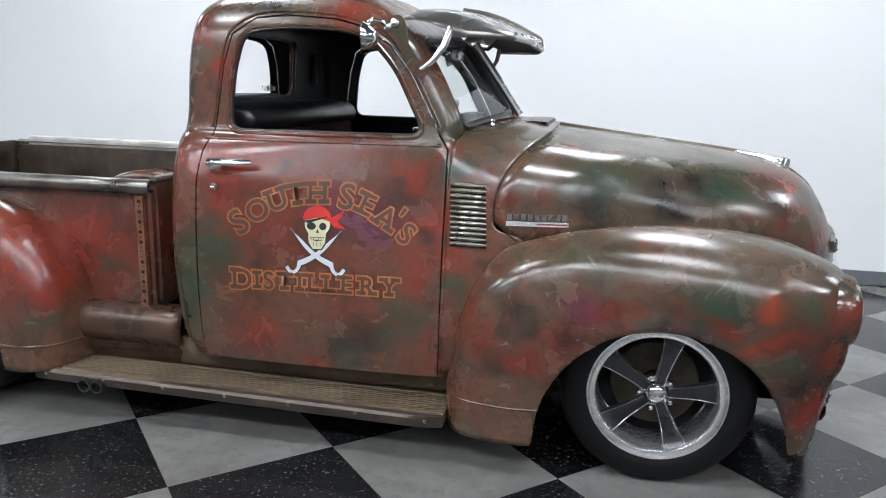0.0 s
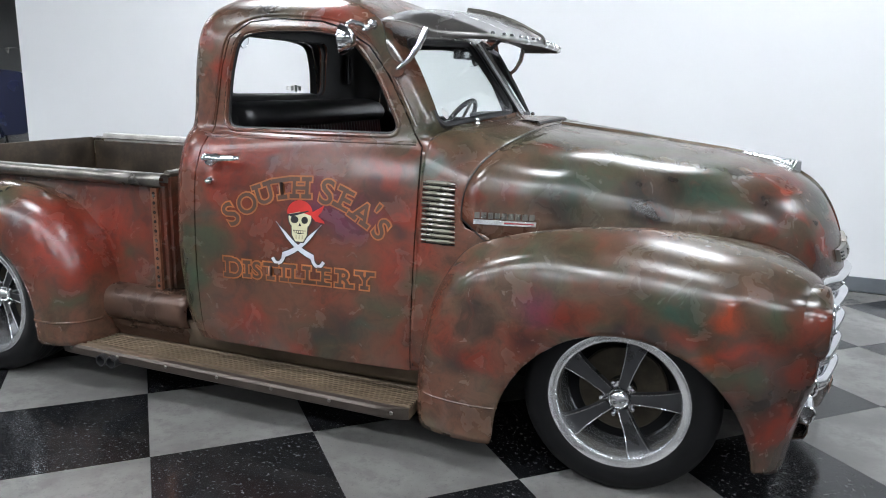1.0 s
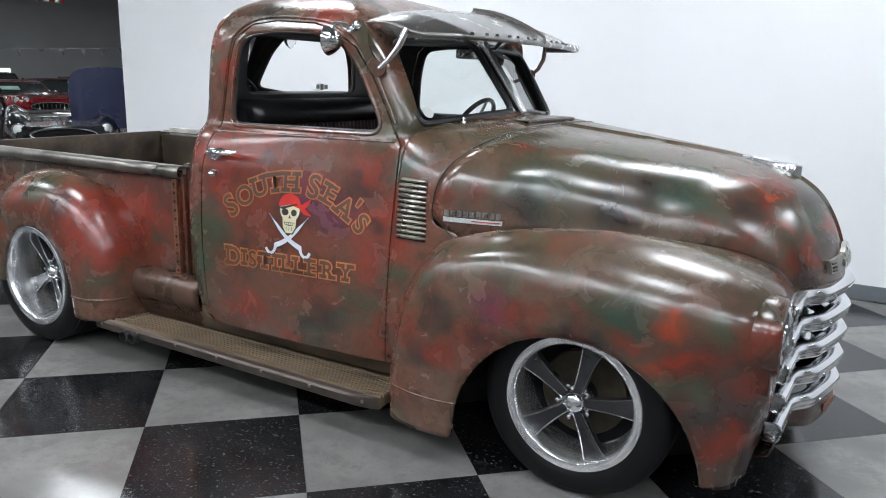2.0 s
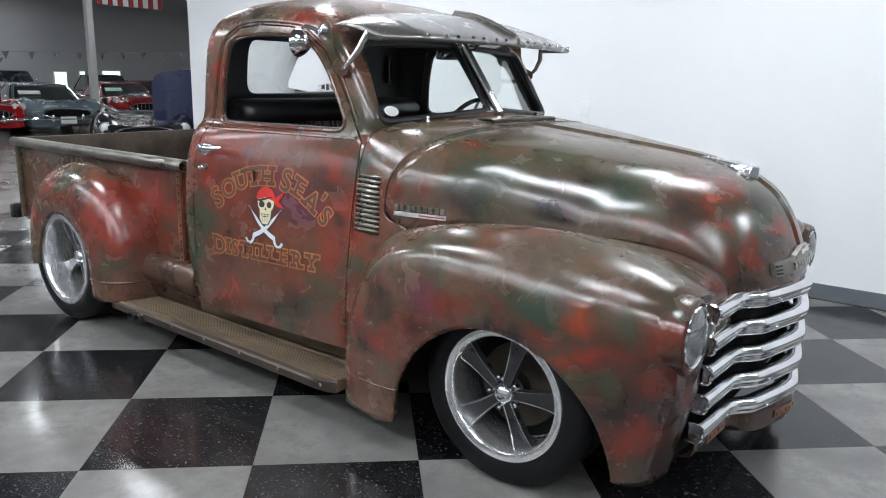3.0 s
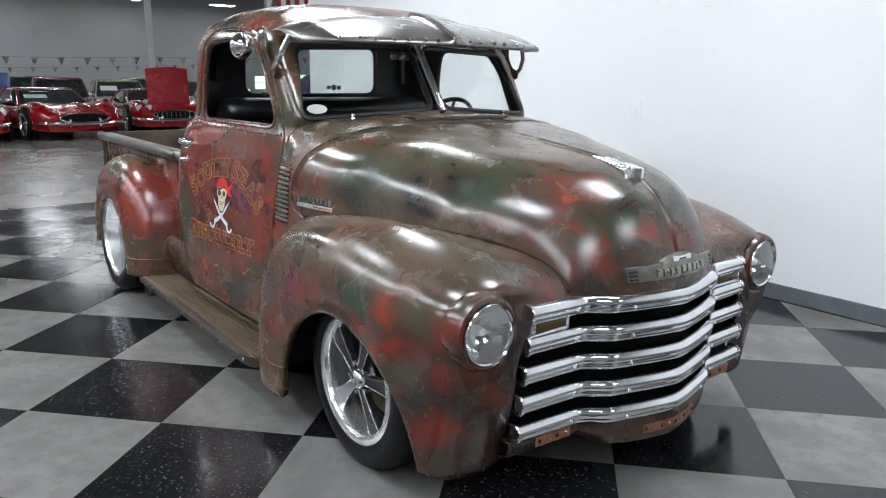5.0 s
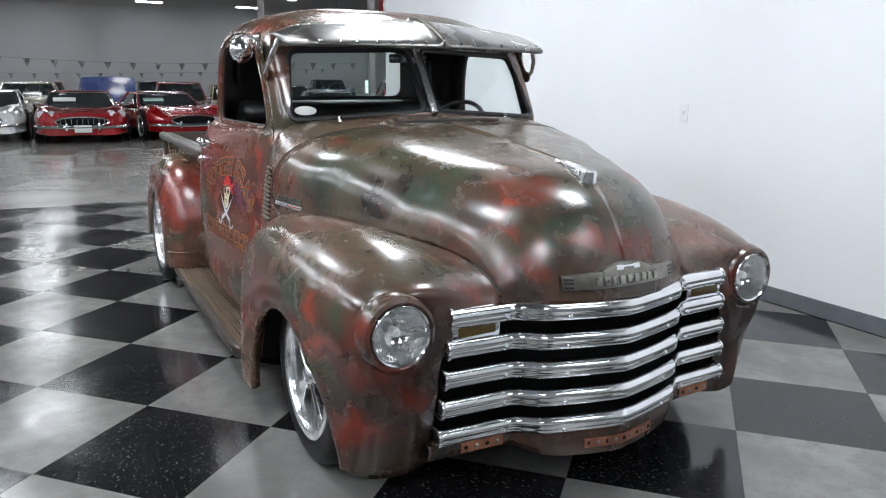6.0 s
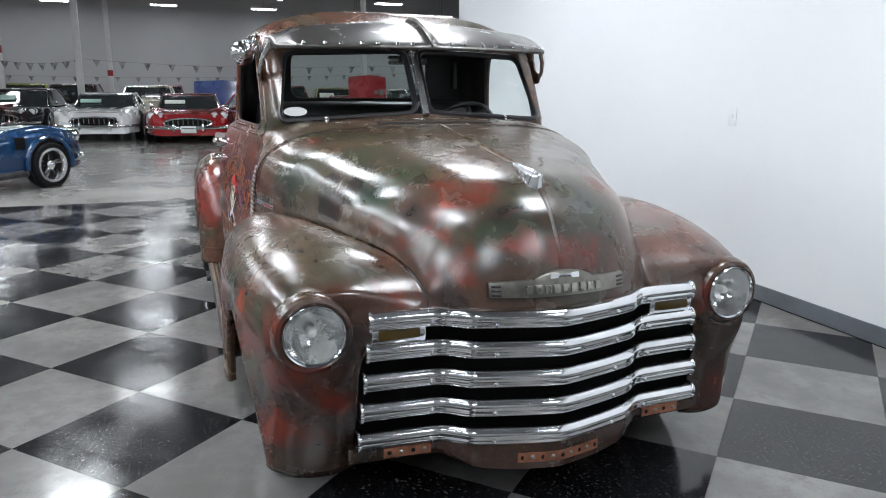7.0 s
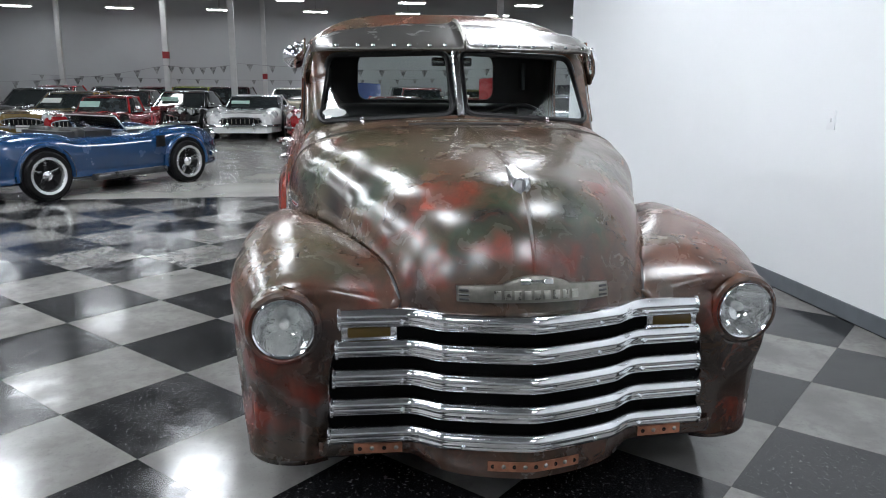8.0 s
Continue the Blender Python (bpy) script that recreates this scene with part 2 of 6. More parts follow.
def floor_tile(name, dark):
    """Polished vinyl tile with flecks and smudges."""
    m, nt, b = mat(name)
    c = coords(nt, "Object")
    info = nt.nodes.new("ShaderNodeObjectInfo")
    moved = nt.nodes.new("ShaderNodeVectorMath")
    moved.operation = "MULTIPLY_ADD"
    moved.inputs[1].default_value = (1, 1, 1)
    nt.links.new(c, moved.inputs[0])
    nt.links.new(info.outputs["Random"], moved.inputs[2])
    scl = nt.nodes.new("ShaderNodeVectorMath")
    scl.operation = "ADD"
    nt.links.new(moved.outputs[0], scl.inputs[0])
    nt.links.new(info.outputs["Location"], scl.inputs[1])
    v = scl.outputs[0]
    low, high = ((0.006, 0.0063, 0.007), (0.014, 0.0145, 0.016)) if dark else ((0.122, 0.119, 0.114), (0.188, 0.184, 0.176))
    base = mixer(nt, ramp(nt, noise_out(nt, v, 2.5, 5), 0.3, 0.7), low, high)
    base = mixer(nt, ramp(nt, noise_out(nt, v, 11, 6, 0.72), 0.42, 0.66, 0, 0.7), base, low)
    fleck = noise_out(nt, v, 80, 2, 0.5)
    base = mixer(nt, ramp(nt, fleck, 0.635, 0.675, 0, 0.4 if dark else 0.3), base, (0.14, 0.14, 0.14) if dark else (0.08, 0.08, 0.08))
    nt.links.new(base, b.inputs["Base Color"])
    nt.links.new(ramp(nt, noise_out(nt, v, 6, 5, 0.65), 0.3, 0.75, 0.10, 0.24), b.inputs["Roughness"])
    b.inputs["Specular IOR Level"].default_value = 0.45
    bump(nt, b, noise_out(nt, v, 3.5, 3), 0.04, 0.01)
    return m


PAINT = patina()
VISOR_PAINT = patina("rubbed visor paint", 0.75, 0.9)
CHROME = plain("chrome", (0.82, 0.83, 0.85), 0.13, 1.0, 0.06, 12, 60)
RAISED = plain("rubbed nickel", (0.42, 0.41, 0.37), 0.30, 1.0, 0.3, 24, 120)
NICKEL = plain("dull nickel", (0.28, 0.27, 0.24), 0.34, 1.0, 0.25, 20, 120, 0.0008)
ALLOY = plain("polished alloy", (0.86, 0.87, 0.88), 0.22, 0.92, 0.03, 14, 70)
GUNMETAL = plain("gunmetal lacquer", (0.055, 0.056, 0.060), 0.30, 0.75, 0.2, 8, 60, coat=0.4)
BRAKE = plain("rusty brake iron", (0.06, 0.05, 0.036), 0.6, 0.7, 0.4, 15, 80)
RUBBER = plain("tyre rubber", (0.005, 0.005, 0.0055), 0.5, 0.0, 0.3, 9, 90, 0.0006, spec=0.2)
SEAL = plain("black window rubber", (0.010, 0.010, 0.011), 0.42, 0.0, 0.3, 12, 90)
COPPER = plain("copper strap", (0.45, 0.20, 0.125), 0.38, 0.85, 0.35, 18, 90, 0.0005)
DARK = plain("black underbody", (0.004, 0.004, 0.0045), 0.8, 0.0, 0.3, 5, 60, spec=0.2)
VINYL = plain("black vinyl", (0.012, 0.012, 0.013), 0.42, 0.0, 0.3, 6, 140, 0.0008)
OXBLOOD = plain("dark red pleated vinyl", (0.06, 0.012, 0.014), 0.5, 0.0, 0.3, 6, 140, 0.0008)
STEEL = plain("bare worn steel", (0.22, 0.205, 0.185), 0.32, 0.85, 0.5, 5, 60, 0.0006)
RUST = plain("rusty bed steel", (0.050, 0.036, 0.024), 0.55, 0.3, 0.6, 6, 45, 0.001)
# darker brown for the groove floors between the running board ribs
GROOVE = plain("dark floor of the board grooves", (0.022, 0.017, 0.012), 0.7, 0.0, 0.3, 9, 60)
BOARD = plain("worn brown running board", (0.135, 0.098, 0.066), 0.46, 0.15, 0.3, 7, 60, 0.0006)
LENS = glass("fluted headlight glass", (0.97, 0.98, 0.98), 0.06, 0.07)
BOWL = plain("aluminised reflector", (0.88, 0.89, 0.89), 0.08, 0.9, 0.08, 30, 45, 0.003)
PANE = glass("window pane")
AMBER = plain("smoked amber lens", (0.07, 0.045, 0.012), 0.15, 0.0, 0.2, 10, 60)
PAPER = plain("white paper", (0.75, 0.76, 0.74), 0.7, 0.0, 0.06)
WALL = plain("white wall paint", (0.80, 0.815, 0.83), 0.55, 0.0, 0.025, 0.7, 40, 0.0008)
SKIRTING = plain("grey vinyl skirting", (0.135, 0.15, 0.165), 0.45, 0.0, 0.15)
FAR_WALL = plain("pale grey hall wall", (0.49, 0.50, 0.51), 0.7, 0.0, 0.06, 0.4, 20)
# unseen south wall, kept pale so that it brightens the truck's flank
BOUNCE_WALL = plain("pale tone of the unseen south wall", (0.66, 0.665, 0.67), 0.9, 0.0, 0.15, 1.5, 60)
CEILING = plain("dark grey ceiling", (0.10, 0.10, 0.10), 0.8, 0.0, 0.15, 0.5, 20)
CONCRETE = plain("polished concrete", (0.24, 0.235, 0.22), 0.22, 0.0, 0.22, 0.8, 25)
TILE_DARK, TILE_LIGHT = floor_tile("black vinyl tile", True), floor_tile("grey vinyl tile", False)
SLAB = plain("tile joint", (0.03, 0.03, 0.03), 0.6, 0.0, 0.1)
STEP = plain("worn red brown step paint", (0.085, 0.047, 0.032), 0.30, 0.30, 0.4, 8, 50, 0.0006)
LOUVRE = plain("worn olive louvre paint", (0.15, 0.14, 0.105), 0.30, 0.35, 0.4, 14, 70, coat=0.5)
EDGE = plain("dark bronze board edge", (0.075, 0.060, 0.050), 0.38, 0.6, 0.25, 12, 60)
# lighter steel for the far rail top, its reflection put into the colour
GLINT_STEEL = plain("worn rail steel with a painted glint", (0.62, 0.60, 0.57), 0.40, 0.45, 0.3, 7, 60, 0.0006)
TUBE = glow("fluorescent diffuser", (0.91, 0.96, 1.02), LAMP_POWER)
STUDIO = glow("studio softbox face", (0.91, 0.958, 1.02), STUDIO_POWER)
WHITE_POST = plain("white column paint", (0.62, 0.62, 0.61), 0.5, 0.0, 0.06)
RED_BAND = plain("red column band", (0.32, 0.02, 0.025), 0.5, 0.0, 0.1)


# ---- mesh helpers ----
def spline(points, n):
    """n points along a smooth curve through the given ones."""
    p = np.asarray(points, float)
    q = np.vstack([2 * p[0] - p[1], p, 2 * p[-1] - p[-2]])
    s = np.linspace(0, len(p) - 1, n)
    i = np.minimum(s.astype(int), len(p) - 2)
    f = (s - i)[:, None]
    a, b, c, d = q[i], q[i + 1], q[i + 2], q[i + 3]
    return 0.5 * (2 * b + (c - a) * f + (2 * a - 5 * b + 4 * c - d) * f**2 + (3 * b - a - 3 * c + d) * f**3)


def loft(rows, nu, nv):
    """A grid of nu x nv points through rows of control points."""
    fine = np.stack([spline(r, nv) for r in rows])
    return np.stack([spline(fine[:, k], nu) for k in range(nv)], 1)


def grid_bm(grid, closed=False, flip=False, bm=None):
    bm = bm or bmesh.new()
    vs = [[bm.verts.new(p) for p in row] for row in grid]
    nv = len(vs[0])
    for a, b in zip(vs, vs[1:]):
        for k in range(nv if closed else nv - 1):
            quad = (a[k], a[(k + 1) % nv], b[(k + 1) % nv], b[k])
            bm.faces.new(quad[::-1] if flip else quad)
    return bm


def mirrored(grid):
    """The same grid on the other side of the truck."""
    g = np.array(grid, float)
    g[..., 1] *= -1
    return g


def tube_bm(points, r, n=8, closed=False, bm=None, caps=True, squash=1.0):
    """A round bar along a path; r may be a number or one for each point."""
    bm = bm or bmesh.new()
    p = [Vector(q) for q in points]
    rs = [r] * len(p) if isinstance(r, (int, float)) else r
    rings, side = [], None
    for k, q in enumerate(p):
        a, b = (p[k - 1], p[(k + 1) % len(p)]) if closed else (p[max(k - 1, 0)], p[min(k + 1, len(p) - 1)])
        d = (b - a).normalized()
        if side is None:
            side = d.orthogonal().normalized()
        side = (side - d * side.dot(d)).normalized()
        up = d.cross(side)
        rings.append([bm.verts.new(q + (side * math.cos(t) + up * math.sin(t) * squash) * rs[k]) for t in (2 * math.pi * j / n for j in range(n))])
    pairs = list(zip(rings, rings[1:])) + ([(rings[-1], rings[0])] if closed else [])
    for a, b in pairs:
        for j in range(n):
            bm.faces.new((a[j], a[(j + 1) % n], b[(j + 1) % n], b[j]))
    if caps and not closed:
        bm.faces.new(rings[0][::-1])
        bm.faces.new(rings[-1])
    return bm


def lathe_bm(profile, n=48, bm=None, centre=(0, 0, 0), axis="y"):
    """A turned shape: profile of (radius, place along the axis)."""
    bm = bm or bmesh.new()
    rings = []
    for r, a in profile:
        ring = []
        for j in range(n):
            t = 2 * math.pi * j / n
            u, w = r * math.cos(t), r * math.sin(t)
            q = {"y": (u, a, w), "x": (a, u, w), "z": (u, w, a)}[axis]
            ring.append(bm.verts.new(Vector(centre) + Vector(q)))
        rings.append(ring)
    for a, b in zip(rings, rings[1:]):
        for j in range(n):
            bm.faces.new((a[j], a[(j + 1) % n], b[(j + 1) % n], b[j]))
    return bm


def box_bm(centre, size, bevel=0.0, bm=None, turn=None):
    """A box with worn edges."""
    own = bmesh.new()
    bmesh.ops.create_cube(own, size=1.0)
    bmesh.ops.scale(own, vec=size, verts=own.verts)
    if bevel:
        bmesh.ops.bevel(own, geom=own.edges[:], offset=bevel, segments=2, affect="EDGES", profile=0.5)
    m = Matrix.Translation(centre) @ (turn or Matrix())
    bmesh.ops.transform(own, matrix=m, verts=own.verts)
    if bm is None:
        return own
    me = bpy.data.meshes.new("join")
    own.to_mesh(me)
    own.free()
    bm.from_mesh(me)
    bpy.data.meshes.remove(me)
    return bm


def round_poly(points, r, n=5):
    """A polygon with rounded corners."""
    out = []
    for k, p in enumerate(points):
        p, a, b = Vector(p), Vector(points[k - 1]), Vector(points[(k + 1) % len(points)])
        da, db = (a - p), (b - p)
        s = min(r, da.length * 0.45, db.length * 0.45)
        a, b = p + da.normalized() * s, p + db.normalized() * s
        for j in range(n + 1):
            t = j / n
            out.append(tuple(a * (1 - t) ** 2 + p * 2 * t * (1 - t) + b * t**2))
    return out


def prism_bm(poly, axis, lo, hi, bm=None):
    """A flat outline pushed out along an axis; poly lies in the two other axes."""
    bm = bm or bmesh.new()
    def place(p, h):
        return {"y": (p[0], h, p[1]), "x": (h, p[0], p[1]), "z": (p[0], p[1], h)}[axis]
    a, b = [bm.verts.new(place(p, lo)) for p in poly], [bm.verts.new(place(p, hi)) for p in poly]
    for k in range(len(poly)):
        bm.faces.new((a[k], a[(k + 1) % len(a)], b[(k + 1) % len(b)], b[k]))
    bm.faces.new(a[::-1])
    bm.faces.new(b)
    bmesh.ops.recalc_face_normals(bm, faces=bm.faces[:])
    return bm


def mesh_of(bm, name, material, smooth=35.0, fix=True):
    if fix:
        bmesh.ops.recalc_face_normals(bm, faces=bm.faces[:])
    me = bpy.data.meshes.new(name)
    bm.to_mesh(me)
    bm.free()
    for m in material if isinstance(material, (list, tuple)) else [material]:
        me.materials.append(m)
    if smooth:
        me.polygons.foreach_set("use_smooth", [True] * len(me.polygons))
        me.set_sharp_from_angle(angle=radians(smooth))
    return me


def part(name, bm, material, parent, label="", smooth=35.0, thick=0.0, fix=True, edge=0.0):
    """Links a bmesh as one mesh under a thing or a part."""
    me = bm if isinstance(bm, bpy.types.Mesh) else mesh_of(bm, name, material, smooth, fix)
    ob = new(name, me)
    ob.parent = parent
    if thick:
        mod = ob.modifiers.new("thickness", "SOLIDIFY")
        mod.thickness, mod.offset = abs(thick), -1 if thick > 0 else 1
    if edge:
        mod = ob.modifiers.new("edge", "BEVEL")
        mod.width, mod.segments, mod.limit_method, mod.angle_limit = edge, 2, "ANGLE", radians(40)
    return tagged(ob, label=label)


def thing(name, label, category, group="", at=None, kind=""):
    ob = new(name)
    if at is not None:
        ob.matrix_basis = at
    return tagged(ob, label, category, group, kind)


def carve(shell, cutter, operation="DIFFERENCE", solver="EXACT"):
    """The mesh of a shell after a cut by another mesh."""
    a, b = new("shell", shell), new("cutter", cutter)
    mod = a.modifiers.new("cut", "BOOLEAN")
    mod.object, mod.operation, mod.solver = b, operation, solver
    bpy.context.view_layer.update()
    made = bpy.data.meshes.new_from_object(a.evaluated_get(bpy.context.evaluated_depsgraph_get()))
    bpy.data.objects.remove(a)
    bpy.data.objects.remove(b)
    made.polygons.foreach_set("use_smooth", [True] * len(made.polygons))
    made.set_sharp_from_angle(angle=radians(35))
    return made


# ---- the room ----
D = 0.6096
WALL_Y, EDGE_X = 2.49, -5.15
subfloor = part("floor", box_bm((4.4, -5.75, -0.057), (19.1, 16.5, 0.1)), SLAB, None, smooth=0)
tagged(subfloor, "black and grey chequered vinyl tile floor", "floor", kind="structure")
concrete = part("hall_floor", box_bm((-20.15, 1.0, -0.056), (30.0, 44.0, 0.11)), CONCRETE, None, smooth=0)
tagged(concrete, "polished grey concrete showroom floor", "floor", kind="structure")
partition = part("wall_north", box_bm((4.4, WALL_Y + 0.12, 2.6), (19.2, 0.24, 5.2), 0.004), WALL, None, smooth=0)
tagged(partition, "smooth white painted partition wall", "wall", kind="structure")
skirt = part("baseboard", box_bm((4.4, WALL_Y - 0.004, 0.056), (19.2, 0.012, 0.104), 0.003), SKIRTING, None, smooth=0)
tagged(skirt, "grey vinyl skirting along the white wall", "skirting", kind="structure")
# east and south walls stand out of view, toned for their bounce on the truck
EAST = plain("white wall paint at the bay's end", (0.60, 0.602, 0.605), 0.7, 0.0, 0.08, 0.4, 20)
for name, centre, size in (("wall_west", (-29.2, 1.0, 2.6), (0.3, 44.0, 5.2)), ("wall_east", (13.9, -5.75, 2.6), (0.3, 17.0, 5.2)),
                           ("wall_south", (-10.6, -14.1, 2.6), (49.0, 0.3, 5.2)), ("wall_hall", (-17.2, 23.1, 2.6), (24.0, 0.3, 5.2)),
                           ("wall_inner", (-5.3, 13.0, 2.6), (0.24, 20.6, 5.2))):
    dark_side = name == "wall_south"
    tagged(part(name, box_bm(centre, size), BOUNCE_WALL if dark_side else EAST if name == "wall_east" else FAR_WALL, None, smooth=0), "plain pale wall added out of view to bounce light" if dark_side else "pale grey painted showroom wall", "wall", kind="structure")
tagged(part("ceiling", box_bm((-17.4, 4.5, 5.3), (24.4, 38.0, 0.2)), CEILING, None, smooth=0), "dark grey high showroom ceiling", "ceiling", kind="structure")

STUDIO_CEILING = plain("grey studio ceiling", (0.16, 0.162, 0.165), 0.8, 0.0, 0.12, 0.5, 20)
tagged(part("ceiling_studio", box_bm((4.6, -5.75, 5.3), (19.6, 17.5, 0.2)), STUDIO_CEILING, None, smooth=0), "dark grey ceiling over the photo bay", "ceiling", kind="structure")


# ---- the pickup truck: front along +x, its centre line on y = 0 ----
truck = thing("pickup_truck", "lowered vintage pickup truck with brown, red and green patina paint", "pickup truck")


def both(name, grid, material, label="", thick=0.0, smooth=40.0):
    """The same panel on both sides of the truck."""
    made = []
    for k, g in enumerate((np.array(grid), mirrored(grid))):
        made.append(part(name, grid_bm(g, flip=k == 1), material, truck, label, smooth, thick, fix=False))
    return made


# cab: rings of height, back, front corner, front centre, half width at the back and at the front
CAB = [(0.30, -0.44, 0.70, 0.74, 0.838, 0.817), (0.40, -0.475, 0.71, 0.75, 0.858, 0.821), (0.60, -0.495, 0.72, 0.76, 0.870, 0.809),
       (0.80, -0.50, 0.72, 0.76, 0.868, 0.788), (0.98, -0.497, 0.72, 0.76, 0.854, 0.758), (1.09, -0.490, 0.71, 0.76, 0.825, 0.733),
       (1.145, -0.482, 0.67, 0.75, 0.799, 0.727), (1.18, -0.475, 0.655, 0.76, 0.768, 0.716), (1.24, -0.468, 0.655, 0.80, 0.757, 0.705),
       (1.34, -0.464, 0.605, 0.735, 0.750, 0.703), (1.44, -0.458, 0.548, 0.655, 0.744, 0.703), (1.54, -0.443, 0.478, 0.577, 0.735, 0.695)]
ROOF = [(1.61, -0.425, 0.40, 0.50, 0.705, 0.665), (1.66, -0.385, 0.33, 0.42, 0.655, 0.615), (1.705, -0.31, 0.25, 0.33, 0.565, 0.53),
        (1.735, -0.20, 0.19, 0.25, 0.445, 0.42), (1.752, -0.10, 0.14, 0.17, 0.27, 0.26), (1.757, -0.03, 0.09, 0.11, 0.10, 0.10)]


def cab_ring(z, back, corner, centre, hb, hf):
    s = 1 if z < 1.6 else max(0.15, (hb / 0.705))
    half = [(back, 0), (back + 0.004, 0.5 * hb), (back + 0.03 * s, 0.82 * hb), (back + 0.10 * s, 0.97 * hb), (back + 0.25 * s, hb),
            ((back + corner) / 2, (hb + hf) / 2 + 0.012 * s), (corner - 0.2 * s, hf + 0.012 * s), (corner - 0.035 * s, hf * 0.985),
            (corner + 0.22 * (centre - corner), 0.87 * hf), (corner + 0.58 * (centre - corner), 0.48 * hf), (centre, 0)]
    p = spline(half, 61)
    right = np.c_[p[:, 0], -p[:, 1], np.full(61, z)]
    left = np.c_[p[:, 0], p[:, 1], np.full(61, z)][::-1]
    return np.vstack([right, left[1:-1]])


def cab_shell():
    rows = np.stack([cab_ring(*r) for r in CAB + ROOF])
    grid = np.stack([spline(rows[:, k], 86) for k in range(rows.shape[1])], 1)
    bm = grid_bm(grid, closed=True)
    bm.verts.ensure_lookup_table()
    n = grid.shape[1]
    bm.faces.new(bm.verts[-n:])
    bmesh.ops.recalc_face_normals(bm, faces=bm.faces[:])
    tmp = new("cab", mesh_of(bm, "cab", [PAINT, VINYL], 35, fix=False))
    mod = tmp.modifiers.new("thickness", "SOLIDIFY")
    mod.thickness, mod.offset, mod.material_offset = 0.022, -1, 1
    bpy.context.view_layer.update()
    me = bpy.data.meshes.new_from_object(tmp.evaluated_get(bpy.context.evaluated_depsgraph_get()))
    bpy.data.objects.remove(tmp)
    whole = bmesh.new()
    whole.from_mesh(me)
    bmesh.ops.remove_doubles(whole, verts=whole.verts[:], dist=1e-5)
    bmesh.ops.recalc_face_normals(whole, faces=whole.faces[:])
    whole.to_mesh(me)
    whole.free()
    return me


DOOR = [(-0.298, 0.285), (-0.300, 0.60), (-0.298, 1.0), (-0.286, 1.10), (-0.262, 1.165), (-0.243, 1.30), (-0.225, 1.424), (-0.190, 1.535), (-0.105, 1.594),
        (0.01, 1.608), (0.20, 1.596), (0.30, 1.570), (0.41, 1.505), (0.485, 1.41), (0.545, 1.30), (0.60, 1.19), (0.634, 1.14), (0.638, 0.95), (0.638, 0.285)]
WINDOW = round_poly([(-0.205, 1.185), (-0.185, 1.40), (-0.145, 1.545), (0.02, 1.562), (0.20, 1.558), (0.325, 1.535), (0.43, 1.42), (0.545, 1.185)], 0.06, 5)


def grown(poly, d):
    """An outline moved outward by d."""
    c = Vector((sum(p[0] for p in poly) / len(poly), sum(p[1] for p in poly) / len(poly)))
    out = []
    for k, p in enumerate(poly):
        a, b = Vector(poly[k - 1]), Vector(poly[(k + 1) % len(poly)])
        t = (b - a).normalized()
        nrm = Vector((t.y, -t.x))
        if nrm.dot(Vector(p) - c) < 0:
            nrm = -nrm
        out.append(tuple(Vector(p) + nrm * d))
    return out


def sheet_of(bm, material=PAINT):
    return mesh_of(bm, "cutter", material, 0)


shell = cab_shell()
holes = prism_bm(WINDOW, "y", -1.3, -0.45)
prism_bm(WINDOW, "y", 0.45, 1.3, holes)
prism_bm(round_poly([(-0.655, 1.216), (0, 1.256), (0.655, 1.216), (0.60, 1.525), (0, 1.545), (-0.60, 1.525)], 0.05), "x", 0.40, 1.2, holes)
prism_bm(round_poly([(-0.432, 1.292), (0.432, 1.292), (0.425, 1.573), (-0.425, 1.573)], 0.07), "x", -0.8, -0.25, holes)
opened = carve(shell, sheet_of(holes))
gaps = prism_bm(grown(DOOR, 0.003), "y", -1.3, -0.45)
prism_bm(grown(DOOR, 0.003), "y", 0.45, 1.3, gaps)
cab = part("cab", carve(opened, sheet_of(gaps), "DIFFERENCE", "FAST"), None, truck, "patina painted cab shell with rounded roof")
door_r = part("door", carve(opened, sheet_of(prism_bm(grown(DOOR, -0.003), "y", -1.3, -0.45)), "INTERSECT", "FAST"), None, truck, "door with lettering, skull and crossed swords")
door_l = part("door", carve(opened, sheet_of(prism_bm(grown(DOOR, -0.003), "y", 0.45, 1.3)), "INTERSECT", "FAST"), None, truck)

from mathutils.bvhtree import BVHTree
skin = bmesh.new()
skin.from_mesh(shell)
SKIN = BVHTree.FromBMesh(skin)


def side(x, z, out=0.0):
    """The place on the truck's near flank at x and z."""
    hit = SKIN.ray_cast(Vector((x, -2.0, z)), Vector((0, 1, 0)))
    return Vector((x, (hit[0].y if hit[0] else -0.75) - out, z))


def flank_tube(name, outline, r, out, material, parent, closed=True, squash=1.0):
    """A bead that follows an outline on both flanks."""
    pts = [side(x, z, out) for x, z in outline]
    for k, owner in enumerate(parent):
        path = pts if k == 0 else [Vector((p.x, -p.y, p.z)) for p in pts]
        part(name, tube_bm(path, r, 8, closed), material, owner)


def dense(poly, closed=True, n=3):
    pts = []
    for k in range(len(poly) - (0 if closed else 1)):
        a, b = poly[k], poly[(k + 1) % len(poly)]
        pts += [(a[0] + (b[0] - a[0]) * j / n, a[1] + (b[1] - a[1]) * j / n) for j in range(n)]
    return pts


flank_tube("window_bead", dense(grown(WINDOW, 0.010)), 0.008, -0.001, PAINT, (door_r, door_l))
flank_tube("window_seal", dense(grown(WINDOW, 0.0)), 0.007, -0.012, SEAL, (door_r, door_l))
arch = [tuple(p) for p in spline(DOOR[4:16], 60)]
flank_tube("drip_rail", grown(arch, 0.014)[1:-1], 0.007, 0.0, PAINT, (cab, cab), closed=False)
